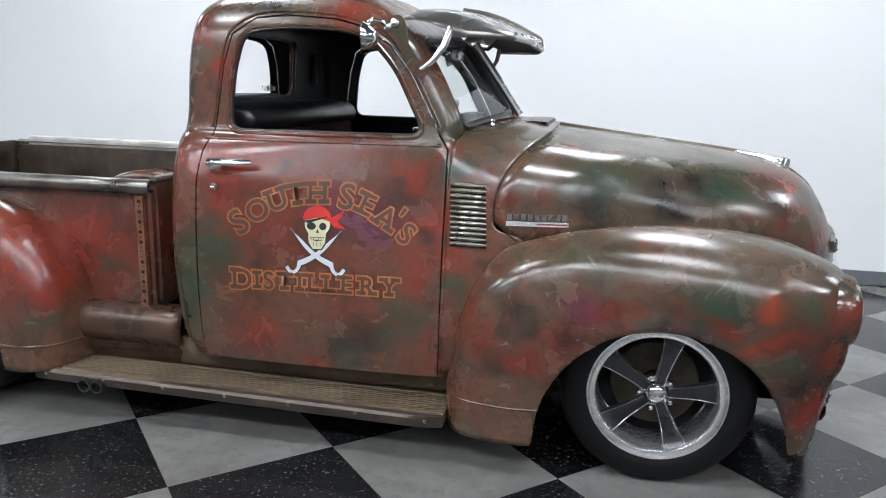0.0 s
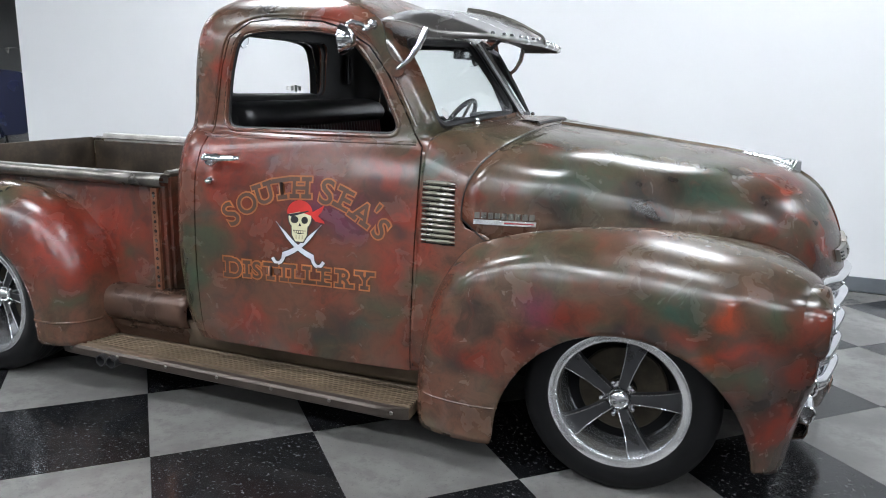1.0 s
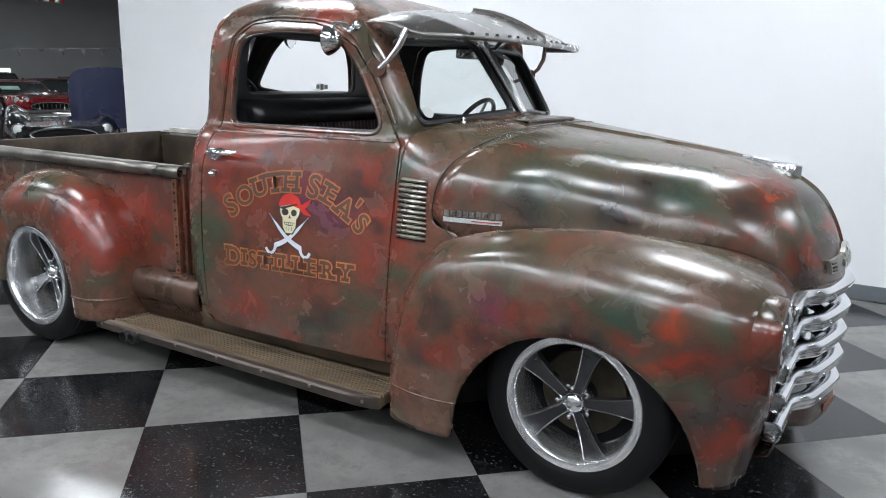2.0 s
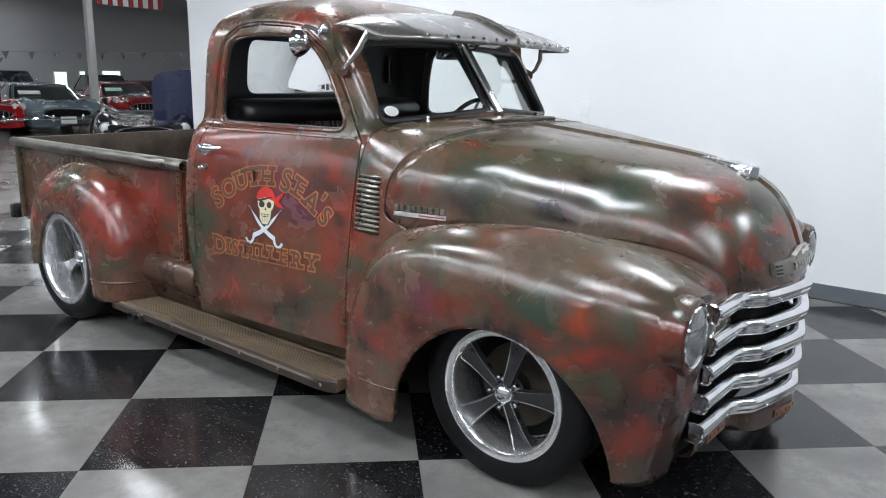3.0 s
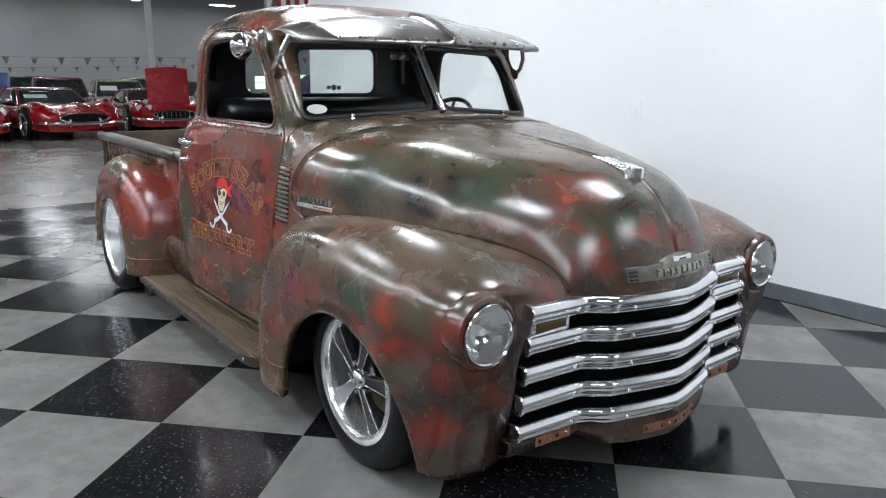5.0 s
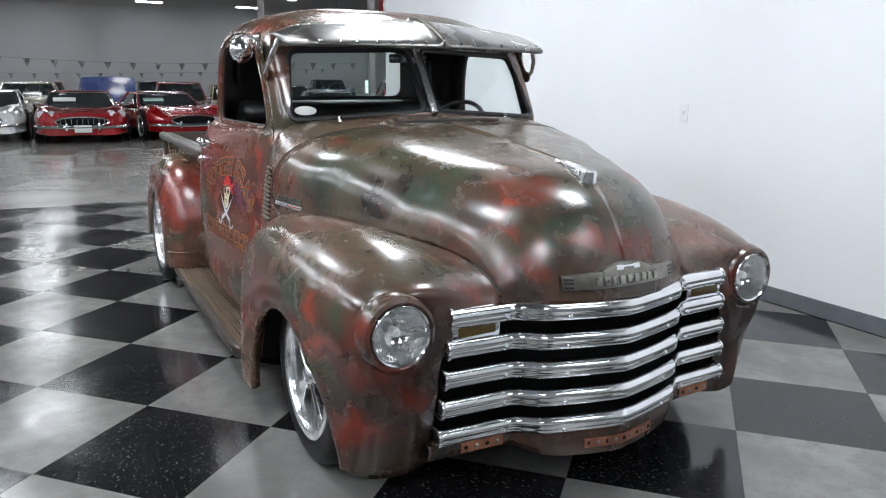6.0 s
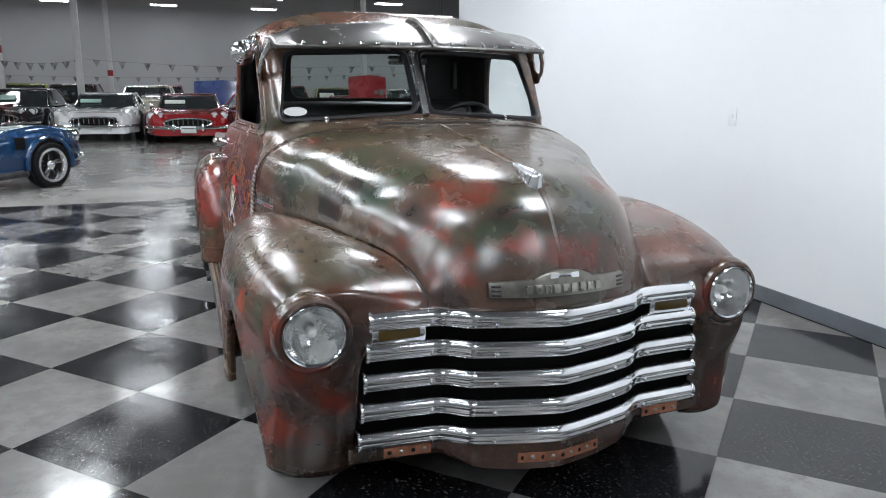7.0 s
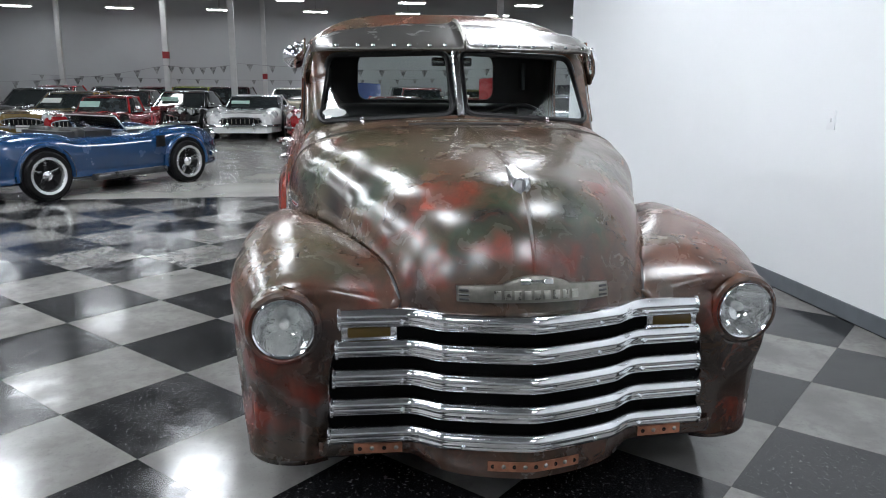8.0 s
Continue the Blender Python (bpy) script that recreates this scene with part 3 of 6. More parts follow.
belt = [(x, 1.152) for x in np.linspace(-0.285, 0.61, 30)]
flank_tube("belt_bead", belt, 0.007, -0.002, PAINT, (door_r, door_l), closed=False)

# windscreen, rear window and their rubber
for s in (-1, 1):
    bm = bmesh.new()
    for inset in (0.012, 0.018):
        bm.faces.new([bm.verts.new(p) for p in ((0.797 - inset, s * 0.012, 1.258), (0.661 - inset, s * 0.655, 1.216), (0.49 - inset, s * 0.60, 1.53), (0.575 - inset, s * 0.012, 1.545))])
    pane = part("windscreen_pane", bm, PANE, cab, smooth=0)
    pane.visible_shadow = False
    rim = round_poly([(0.030, 1.258), (0.655, 1.217), (0.60, 1.527), (0.030, 1.545)], 0.05, 5)
    path = []
    for y, z in dense(rim, n=2):
        f = (z - 1.25) / 0.29
        x0, x1 = 0.79 + f * (0.575 - 0.79), 0.655 + f * (0.49 - 0.655)
        path.append((x0 + (x1 - x0) * y / 0.65, s * y, z))
    part("windscreen_seal", tube_bm(path, 0.015, 8, True), SEAL, cab)
part("windscreen_post", tube_bm([(0.818, 0, 1.250), (0.712, 0, 1.400), (0.604, 0, 1.552)], 0.017, 10), ALLOY, cab, "polished centre post")
rw = round_poly([(-0.432, 1.292), (0.432, 1.292), (0.425, 1.573), (-0.425, 1.573)], 0.07)
part("rear_window_seal", tube_bm([(-0.450 + 0.06 * (z - 1.3), y, z) for y, z in rw], 0.008, 8, True), SEAL, cab)
bm = bmesh.new()
bm.faces.new([bm.verts.new((-0.455 + 0.06 * (z - 1.3), y, z)) for y, z in rw])
part("rear_window_pane", bm, PANE, cab, smooth=0).visible_shadow = False
for k in range(3):
    part("sticker_bar", box_bm((-0.440, 0.10 + 0.035 * k, 1.333), (0.001, 0.026, 0.022 if k != 1 else 0.034)), PAPER, cab, smooth=0)
oval = [(0.647 + 0.016 * math.cos(t), 0.055 * math.cos(t), 0.02 * math.sin(t)) for t in np.linspace(0, 2 * math.pi, 25)[:-1]]
bm = bmesh.new()
bm.faces.new([bm.verts.new((0.668 - 0.20 * c[1] - 0.55 * c[2], -0.578 + c[1], 1.262 + c[2])) for c in oval])
part("oval_sticker", bm, PAPER, cab, "white oval sticker", smooth=0)

# sections of the hood
RIDGE = [(0.995, 1.213), (1.30, 1.180), (1.53, 1.154), (1.74, 1.127), (1.88, 1.097), (1.97, 1.056), (2.035, 1.008), (2.08, 0.948), (2.115, 0.878), (2.142, 0.80), (2.16, 0.712)]
SEAM = [(0.816, 0.788, 0.808), (1.07, 0.745, 0.842), (1.25, 0.672, 0.855), (1.42, 0.612, 0.864), (1.58, 0.563, 0.866), (1.71, 0.515, 0.860), (1.81, 0.475, 0.846), (1.90, 0.437, 0.820), (1.96, 0.415, 0.79), (2.0, 0.403, 0.755), (2.022, 0.398, 0.712)]


def hood_section(u, n=31):
    """Half a section across the hood, from the ridge to the fender seam; u runs 0 to 1 from the cowl to the lip."""
    cx, cz = spline(RIDGE, 101)[int(round(u * 100))]
    sx, sh, sz = spline(SEAM, 101)[int(round(u * 100))]
    k = 4.0 - 1.9 * min(1, u * 2.8)
    out = []
    for a in np.linspace(0, math.pi / 2, n):
        y = math.sin(a) ** (2 / k)
        w = math.cos(a) ** (2 / k)
        nearby = min(1, u * 6)
        x = (sx + (cx - sx) * (1 - y**5)) * (1 - nearby) + (sx + (cx - sx) * (1 - y**2.2)) * nearby
        x += 0.12 * math.exp(-w / 0.07) * (1 - nearby)
        out.append((x, -sh * y, sz + (cz - sz) * w))
    return out


# cowl: from the windscreen's foot and door seam forward to the back edge of the hood
foot = [(0.81, 0, 1.242), (0.795, -0.2, 1.236), (0.752, -0.42, 1.226), (0.68, -0.64, 1.206), (0.645, -0.715, 1.165), (0.642, -0.765, 0.98), (0.643, -0.785, 0.87), (0.644, -0.800, 0.77), (0.644, -0.822, 0.50), (0.644, -0.828, 0.32)]
edge = np.array(hood_section(0.0, 241))


def on_edge(axis, value):
    """The place on the hood's back edge at a half width or a height, just under the hood."""
    p = edge[int(np.argmin(abs(edge[:, axis] - value)))]
    return (p[0] + 0.003, p[1] * 0.999, p[2] - 0.001)


lip = [on_edge(1, y) for y in (0.0, -0.22, -0.45, -0.655)] + [on_edge(2, z) for z in (1.06, 0.95, 0.87, 0.820)] + [(0.84, -0.80, 0.52), (0.78, -0.815, 0.32)]
foot[3:5] = [(0.695, -0.60, 1.211), (0.652, -0.708, 1.150)]
mid = [((np.array(a) * (1 - f) + np.array(b) * f) + np.array((0, 0, 0.006 if k < 4 else 0)) + np.array((0, -0.004 if k > 3 else 0, 0))) for f in (0.5,) for k, (a, b) in enumerate(zip(foot, lip))]
foot[5:] = [(x, side(0.640, z).y + 0.0005, z) for x, y, z in foot[5:]]
cowls = both("cowl", loft([foot, mid, lip], 16, 60), PAINT, thick=0.006)
cs = bmesh.new()
cs.from_mesh(cowls[0].data)
COWL = BVHTree.FromBMesh(cs)


def on_cowl(x, z, out=0.0):
    hit = COWL.ray_cast(Vector((x, -2.0, z)), Vector((0, 1, 0)))
    return Vector((x, (hit[0].y if hit[0] else -0.76) - out, z))


def over_cowl(x, y, up=0.0):
    hit = COWL.ray_cast(Vector((x, -abs(y) - 0.0005, 2.0)), Vector((0, 0, -1)))
    return Vector((x, y, (hit[0].z if hit[0] else 1.225) + up))


vent = [[over_cowl(x, y, up) for x, up in ((0.868, 0.0), (0.872, 0.004), (0.91, 0.008), (0.955, 0.014), (0.957, 0.010))] for y in np.linspace(-0.26, 0.26, 21)]
part("cowl_vent", grid_bm(np.array(vent)), PAINT, truck, "low vent flap on the cowl")
slot = [over_cowl(0.957, y, 0.004) for y in np.linspace(-0.26, 0.26, 21)]
part("vent_slot", tube_bm(slot, 0.006, 6), SEAL, truck)
for y in (-0.451, 0.428):
    bm = lathe_bm([(0.001, 0.022), (0.008, 0.021), (0.011, 0.015), (0.009, 0.008), (0.013, 0.0)], 16, centre=(0.755, y, 1.222), axis="z")
    part("wiper_knob", bm, CHROME, truck)
for k in range(12):
    z = 1.020 - 0.0190 * k
    x0 = 0.656 + 0.012 * k / 11
    path = [on_cowl(x0 + 0.132 * f, z, 0.004) for f in np.linspace(0, 1, 6)]
    for s in (-1, 1):
        q = [(p.x, p.y * -s, p.z) for p in path]
        part("louvre", tube_bm(q, [0.0030, 0.0078, 0.0082, 0.0082, 0.0078, 0.0030], 8), LOUVRE, cowls[(s + 1) // 2])
        part("louvre_slot", tube_bm([(x, y, zz - 0.0095) for x, y, zz in q], 0.0022, 6), DARK, cowls[(s + 1) // 2])

hood_rows = np.array([hood_section(u) for u in np.linspace(0, 1, 51)])
left = mirrored(hood_rows)[:, ::-1]
full = np.concatenate([left[:, :-1], hood_rows], 1)
hood = part("hood", grid_bm(full), PAINT, truck, "bulbous alligator hood in patina paint", 60, thick=0.006, fix=False)
part("hood_ridge", tube_bm([(x, 0, z + 0.002) for x, z in spline(RIDGE[:-1], 50)], 0.009, 8, squash=0.6), PAINT, hood)
part("hood_edge", tube_bm([tuple(p + np.array((-0.001, 0, 0.0))) for p in full[0]], 0.0028, 6), SEAL, hood)
seam_path = spline(SEAM, 40)
for s in (-1, 1):
    part("hood_bead", tube_bm([(p[0], s * (p[1] + 0.002), p[2] - 0.004) for p in seam_path], 0.006, 6), SEAL, hood)
hs = bmesh.new()
hs.from_mesh(hood.data)
HOOD = BVHTree.FromBMesh(hs)


def on_hood(y, z, out=0.0):
    hit = HOOD.ray_cast(Vector((3.0, y, z)), Vector((-1, 0, 0)))
    return hit[0] + Vector((out, 0, 0)) if hit[0] else Vector((2.05, y, z))


def hood_side(x, z, out=0.0):
    hit = HOOD.ray_cast(Vector((x, -2.0, z)), Vector((0, 1, 0)))
    return Vector((x, hit[0].y - out, z)) if hit[0] else Vector((x, -0.75, z))


# hood ornament, nose emblem and side badges
orn = []
for f in np.linspace(0, 1, 16):
    x = 1.735 + 0.232 * f
    low = np.interp(x, [r[0] for r in RIDGE], [r[1] for r in RIDGE]) - 0.006
    high = 1.133 - 0.125 * (x - 1.735)
    w = (0.006 + 0.032 * f**0.9) * (1.0 if f < 0.8 else math.cos((f - 0.8) * 7.0))
    orn.append([(x, -w * 1.05, low), (x, -w, low + 0.6 * (high - low)), (x, -w * 0.86, high - 0.003), (x, -w * 0.3, high), (x, w * 0.3, high), (x, w * 0.86, high - 0.003), (x, w, low + 0.6 * (high - low)), (x, w * 1.05, low)])
bm = grid_bm(np.array(orn))
bm.verts.ensure_lookup_table()
bm.faces.new(bm.verts[-8:])
ornament = part("hood_ornament", bm, CHROME, hood, "chrome winged hood ornament", 25)
for k in range(9):
    f = 0.22 + 0.085 * k
    x = 1.735 + 0.232 * f
    low = np.interp(x, [r[0] for r in RIDGE], [r[1] for r in RIDGE])
    high = 1.133 - 0.125 * (x - 1.735)
    w = (0.006 + 0.032 * f**0.9) * (1.0 if f < 0.8 else math.cos((f - 0.8) * 7.0))
    for s in (-1, 1):
        part("ornament_rib", tube_bm([(x - 0.006, s * w * 1.03, low + 0.002), (x, s * w * 0.98, low + 0.6 * (high - low)), (x + 0.004, s * w * 0.80, high - 0.002)], 0.0028, 6), ALLOY, ornament)
    part("ornament_rib", tube_bm([(x, -w * 0.7, high - 0.0015), (x - 0.010, 0, high + 0.0015), (x, w * 0.7, high - 0.0015)], 0.0026, 6), ALLOY, ornament)


def nose_plate(name, y0, y1, low, high, out, material, parent, n=24, label=""):
    """A plate bent to the hood's nose between two heights."""
    rows = []
    for f in np.linspace(0, 1, n):
        y = y0 + (y1 - y0) * f
        a, b = low(y), high(y)
        rows.append([on_hood(y, a, 0.002), on_hood(y, a, out), on_hood(y, (a + b) / 2, out + 0.002), on_hood(y, b, out), on_hood(y, b, 0.002)])
    bm = grid_bm(np.array(rows))
    bm.verts.ensure_lookup_table()
    bm.faces.new(bm.verts[:5])
    bm.faces.new(bm.verts[-5:])
    return part(name, bm, material, parent, label, 30)


emblem = nose_plate("nose_emblem", -0.238, 0.238, lambda y: 0.758, lambda y: 0.803 + 0.012 * (1 - abs(y) / 0.24), 0.016, NICKEL, hood, label="worn nickel nose emblem")
nose_plate("emblem_crest", -0.10, 0.10, lambda y: 0.80, lambda y: 0.836 - 0.022 * (abs(y) / 0.1) ** 2, 0.018, NICKEL, emblem)
nose_plate("emblem_motif", -0.05, 0.05, lambda y: 0.812 + 0.004 * (abs(y) < 0.02), lambda y: 0.828 - 0.002 * (abs(y) < 0.02), 0.021, CHROME, emblem)
for k in range(9):
    y = -0.12 + 0.03 * k
    nose_plate("raised_bar", y - 0.010, y + 0.010, lambda y: 0.769, lambda y: 0.794, 0.0225, RAISED, emblem, 4)
for s in (-1, 1):
    for k in range(3):
        nose_plate("end_groove", s * 0.232, s * 0.205, lambda y: 0.764 + 0.013 * k, lambda y: 0.770 + 0.013 * k, 0.0205, SEAL, emblem, 4)


def badge(s):
    def bar(x0, x1, z0, z1, out, material, name, parent, label=""):
        rows = []
        for x in np.linspace(x0, x1, 10):
            p = [hood_side(x, z0, 0.001), hood_side(x, z0, out), hood_side(x, z1, out), hood_side(x, z1, 0.001)]
            rows.append([(q.x, q.y * -s, q.z) for q in p])
        bm = grid_bm(np.array(rows))
        bm.verts.ensure_lookup_table()
        bm.faces.new(bm.verts[:4])
        bm.faces.new(bm.verts[-4:])
        return part(name, bm, material, parent, label, 25)
    body = bar(0.866, 1.086, 0.886, 0.903, 0.006, ALLOY, "side_badge", hood, "chrome badge bar with red inlay")
    bar(0.975, 1.078, 0.8925, 0.8965, 0.0075, RED_BAND, "badge_inlay", body)
    for k in range(9):
        bar(0.868 + 0.0242 * k, 0.868 + 0.0242 * k + 0.017, 0.907, 0.928, 0.006, RAISED, "badge_block", body)


badge(-1)
badge(1)

# front fenders: lip of the arch, outer contour, inner edge along the body
ARCH_X, ARCH_Z = 1.43, 0.135
OUTER = [(0.685, 0.135), (0.692, 0.36), (0.745, 0.60), (0.865, 0.775), (1.10, 0.872), (1.42, 0.907), (1.68, 0.884), (1.87, 0.833), (1.985, 0.755), (2.015, 0.56), (1.99, 0.36), (1.955, 0.165)]
INNER = [(0.69, 0.79, 0.135), (0.70, 0.785, 0.36), (0.76, 0.775, 0.60), (0.855, 0.778, 0.79), (1.07, 0.742, 0.838), (1.42, 0.610, 0.860), (1.71, 0.513, 0.856), (1.90, 0.435, 0.816), (2.018, 0.402, 0.724), (2.018, 0.600, 0.60), (1.995, 0.63, 0.36), (1.95, 0.64, 0.175)]
CROWN_H = [0.84, 0.845, 0.845, 0.84, 0.82, 0.765, 0.745, 0.75, 0.765, 0.76, 0.76, 0.76]


def fender_rows():
    rows = []
    for k, ((ox, oz), (ix, ih, iz), ch) in enumerate(zip(OUTER, INNER, CROWN_H)):
        a = math.pi * k / (len(OUTER) - 1)
        lx, lz = ARCH_X - 0.435 * math.cos(a), ARCH_Z + 0.462 * math.sin(a) ** 0.95
        if k == len(OUTER) - 1:
            lz = 0.185
        lh = 0.945 if 0.9 < a < 2.4 else 0.952 if a < 1 else 0.935 - 0.055 * (a - 2.4)
        front = max(0.0, (a - 1.9) / 1.2)
        sh = 0.960 - 0.105 * front + 0.085 * max(0.0, front - 0.6)
        p = lambda f, h: (lx + (ox - lx) * f, -h, lz + (oz - lz) * f)
        rows.append([(lx, -(lh - 0.03), lz + 0.004), (lx, -lh, lz), p(0.28, sh - 0.004 * front), p(0.58, sh - 0.012 - 0.018 * front), p(0.84, sh * (0.62 - 0.14 * front) + ch * (0.38 + 0.14 * front)), (ox, -ch, oz),
                     ((ox + ix) / 2 + (0.012 if front > 0.3 else 0), -(ch + ih) / 2, (oz + iz) / 2 + (0.012 if front < 0.5 else 0)), (ix, -ih, iz)])
    return rows


fender_grid = loft(fender_rows(), 90, 60)
for _ in range(30):
    g = fender_grid[56:]
    g[1:-1, 4:-1] = 0.5 * g[1:-1, 4:-1] + 0.125 * (g[:-2, 4:-1] + g[2:, 4:-1] + g[1:-1, 3:-2] + g[1:-1, 5:])
gap = np.hypot(fender_grid[..., 1] + 0.761, fender_grid[..., 2] - 0.663)
reach = np.clip((fender_grid[..., 0] - 1.78) / 0.17, 0, 1)
swell = 0.045 * np.exp(-((np.maximum(gap, 0.12) - 0.12) / 0.095) ** 2) * reach**2 * (3 - 2 * reach)
fender_grid[..., 0] = np.minimum(fender_grid[..., 0] + swell, np.maximum(fender_grid[..., 0], 2.012))
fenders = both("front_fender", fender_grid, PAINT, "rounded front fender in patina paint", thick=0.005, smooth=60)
for f, s in zip(fenders, (-1, 1)):
    cut = bmesh.new()
    cut.from_mesh(f.data)
    bmesh.ops.delete(cut, geom=[v for v in cut.verts if v.co.x > 1.85 and math.hypot(v.co.y - s * 0.761, v.co.z - 0.663) < 0.096], context="VERTS")
    cut.to_mesh(f.data)
    cut.free()
    bead = []
    for j in range(5, 44):
        col = fender_grid[:22, j]
        i = int(np.argmin(abs(col[:, 2] - 0.27)))
        bead.append((col[i][0], -s * col[i][1], 0.27))
    part("fender_bead", tube_bm(bead, 0.007, 8), PAINT, f)
    cy, cz = s * 0.761, 0.663
    pod = lathe_bm([(0.06, 1.80), (0.112, 1.90), (0.124, 1.96), (0.127, 1.99), (0.122, 2.018), (0.115, 2.032), (0.104, 2.037), (0.097, 2.032), (0.094, 2.01)], 56, centre=(0, cy, cz), axis="x")
    part("headlight_pod", pod, PAINT, f)
    lamp = part("headlight", lathe_bm([(0.097, 2.025), (0.0965, 2.038), (0.094, 2.042), (0.0895, 2.038), (0.088, 2.03)], 56, centre=(0, cy, cz), axis="x"), CHROME, f, "round sealed beam headlight with chrome ring")
    part("reflector", lathe_bm([(0.090, 2.032), (0.080, 2.005), (0.058, 1.975), (0.03, 1.957), (0.001, 1.952)], 48, centre=(0, cy, cz), axis="x"), BOWL, lamp)
    part("bulb", lathe_bm([(0.001, 2.01), (0.012, 2.005), (0.016, 1.99), (0.012, 1.963)], 20, centre=(0, cy, cz), axis="x"), PAPER, lamp)
    lens = bmesh.new()
    rings = 14
    grid = []
    for i in range(rings + 1):
        r = 0.0895 * i / rings
        grid.append([(2.036 + 0.020 * (1 - (r / 0.0895) ** 2) + 0.0007 * math.sin(r * math.cos(t) * 800), cy + r * math.cos(t), cz + r * math.sin(t)) for t in np.linspace(0, 2 * math.pi, 97)[:-1]])
    part("lens", grid_bm(np.array(grid), closed=True, bm=lens), LENS, lamp, smooth=60).visible_shadow = False

# rear fenders
RO = [(-0.885, 0.20), (-0.885, 0.38), (-0.93, 0.58), (-1.03, 0.755), (-1.19, 0.862), (-1.42, 0.895), (-1.66, 0.85), (-1.83, 0.70), (-1.89, 0.50), (-1.87, 0.29)]


def rear_fender_rows():
    rows = []
    for k, (ox, oz) in enumerate(RO):
        a = math.pi * k / (len(RO) - 1)
        lx, lz = -1.425 + 0.30 * math.cos(a), 0.20 + 0.43 * math.sin(a) ** 0.8
        if k == len(RO) - 1:
            lz = 0.29
        p = lambda f, h: (lx + (ox - lx) * f, -h, lz + (oz - lz) * f)
        rows.append([(lx, -0.93, lz + 0.004), (lx, -0.965, lz), p(0.35, 0.975), p(0.68, 0.945), p(0.90, 0.885), (ox, -0.80, oz), (ox + (0.02 if k < 5 else -0.02), -0.70, oz - 0.02 if 2 < k < 8 else oz)])
    return rows


rear_grid = loft(rear_fender_rows(), 80, 48)
for f, s in zip(both("rear_fender", rear_grid, PAINT, "bulbous rear fender in patina paint", thick=0.005, smooth=60), (-1, 1)):
    bead = []
    for j in range(4, 40):
        col = rear_grid[:24, j]
        i = int(np.argmin(abs(col[:, 2] - 0.305)))
        bead.append((col[i][0], -s * col[i][1], 0.305))
    part("fender_bead", tube_bm(bead, 0.006, 8), PAINT, f)

# grille: five chrome bars that step forward round the nose
def bar_x(y):
    a = abs(y)
    outer = 2.032 + (0.64 - a) * 0.05
    inner = 2.107 + 0.068 * (1 - (a / 0.285) ** 1.25)
    f = min(1.0, max(0.0, (a - 0.262) / 0.145))
    return inner + (outer - inner) * f * f * f * (10 - 15 * f + 6 * f * f)


for k in range(5):
    z, end = 0.689 - 0.0975 * k, 0.592 + 0.010 * k
    rows = []
    for y in np.unique(np.r_[np.linspace(-end, end - 0.012, 61), np.linspace(0.25, 0.42, 24), -np.linspace(0.25, 0.42, 24)]):
        x = bar_x(y)
        prof = [(-0.03, -0.026), (-0.002, -0.031), (0.009, -0.027), (0.0145, -0.019), (0.0155, -0.011), (0.0140, -0.005), (0.0185, 0.001), (0.0200, 0.008), (0.0165, 0.018), (0.007, 0.026), (-0.010, 0.030), (-0.03, 0.026)]
        rows.append([(x + a, y, z + b) for a, b in prof])
    bm = grid_bm(np.array(rows))
    bm.verts.ensure_lookup_table()
    bm.faces.new(bm.verts[:12])
    bm.faces.new(bm.verts[-12:])
    g = part("grille_bar", bm, CHROME, truck, "heavy stepped chrome grille bar", 50)
    for e in (-end, end - 0.012):
        part("end_tip", tube_bm([(bar_x(e) + a - 0.001, e, z + b) for a, b in prof], 0.0065, 8), CHROME, g)
    for y in (-0.215, 0.215, -0.40, 0.40):
        part("bolt", lathe_bm([(0.001, 0.019), (0.007, 0.017), (0.009, 0.012)], 12, centre=(bar_x(y), y, z - 0.014), axis="x"), CHROME, g)
for s in (-1, 1):
    frame_ = box_bm((2.022, s * 0.50, 0.643), (0.03, 0.175, 0.050), 0.006)
    m = part("marker_lamp", frame_, CHROME, truck, "oblong parking lamp with smoked amber lens")
    part("lens", box_bm((2.036, s * 0.50, 0.643), (0.012, 0.135, 0.032), 0.004), AMBER, m)
part("radiator_shroud", box_bm((1.955, 0, 0.47), (0.03, 1.30, 0.56)), DARK, truck, smooth=0)
pan = []
for y in np.linspace(-0.665, 0.665, 90):
    x, deep = bar_x(y), 0.055 + 0.050 * max(0, 1 - (abs(y) / 0.36) ** 4)
    top = 0.280
    pan.append([(x - 0.03, y, top + 0.002), (x + 0.004, y, top - 0.002), (x + 0.004, y, top - 0.6 * deep), (x - 0.006, y, top - deep), (x - 0.05, y, top - deep - 0.012)])
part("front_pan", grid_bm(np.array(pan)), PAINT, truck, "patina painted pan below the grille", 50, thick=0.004)


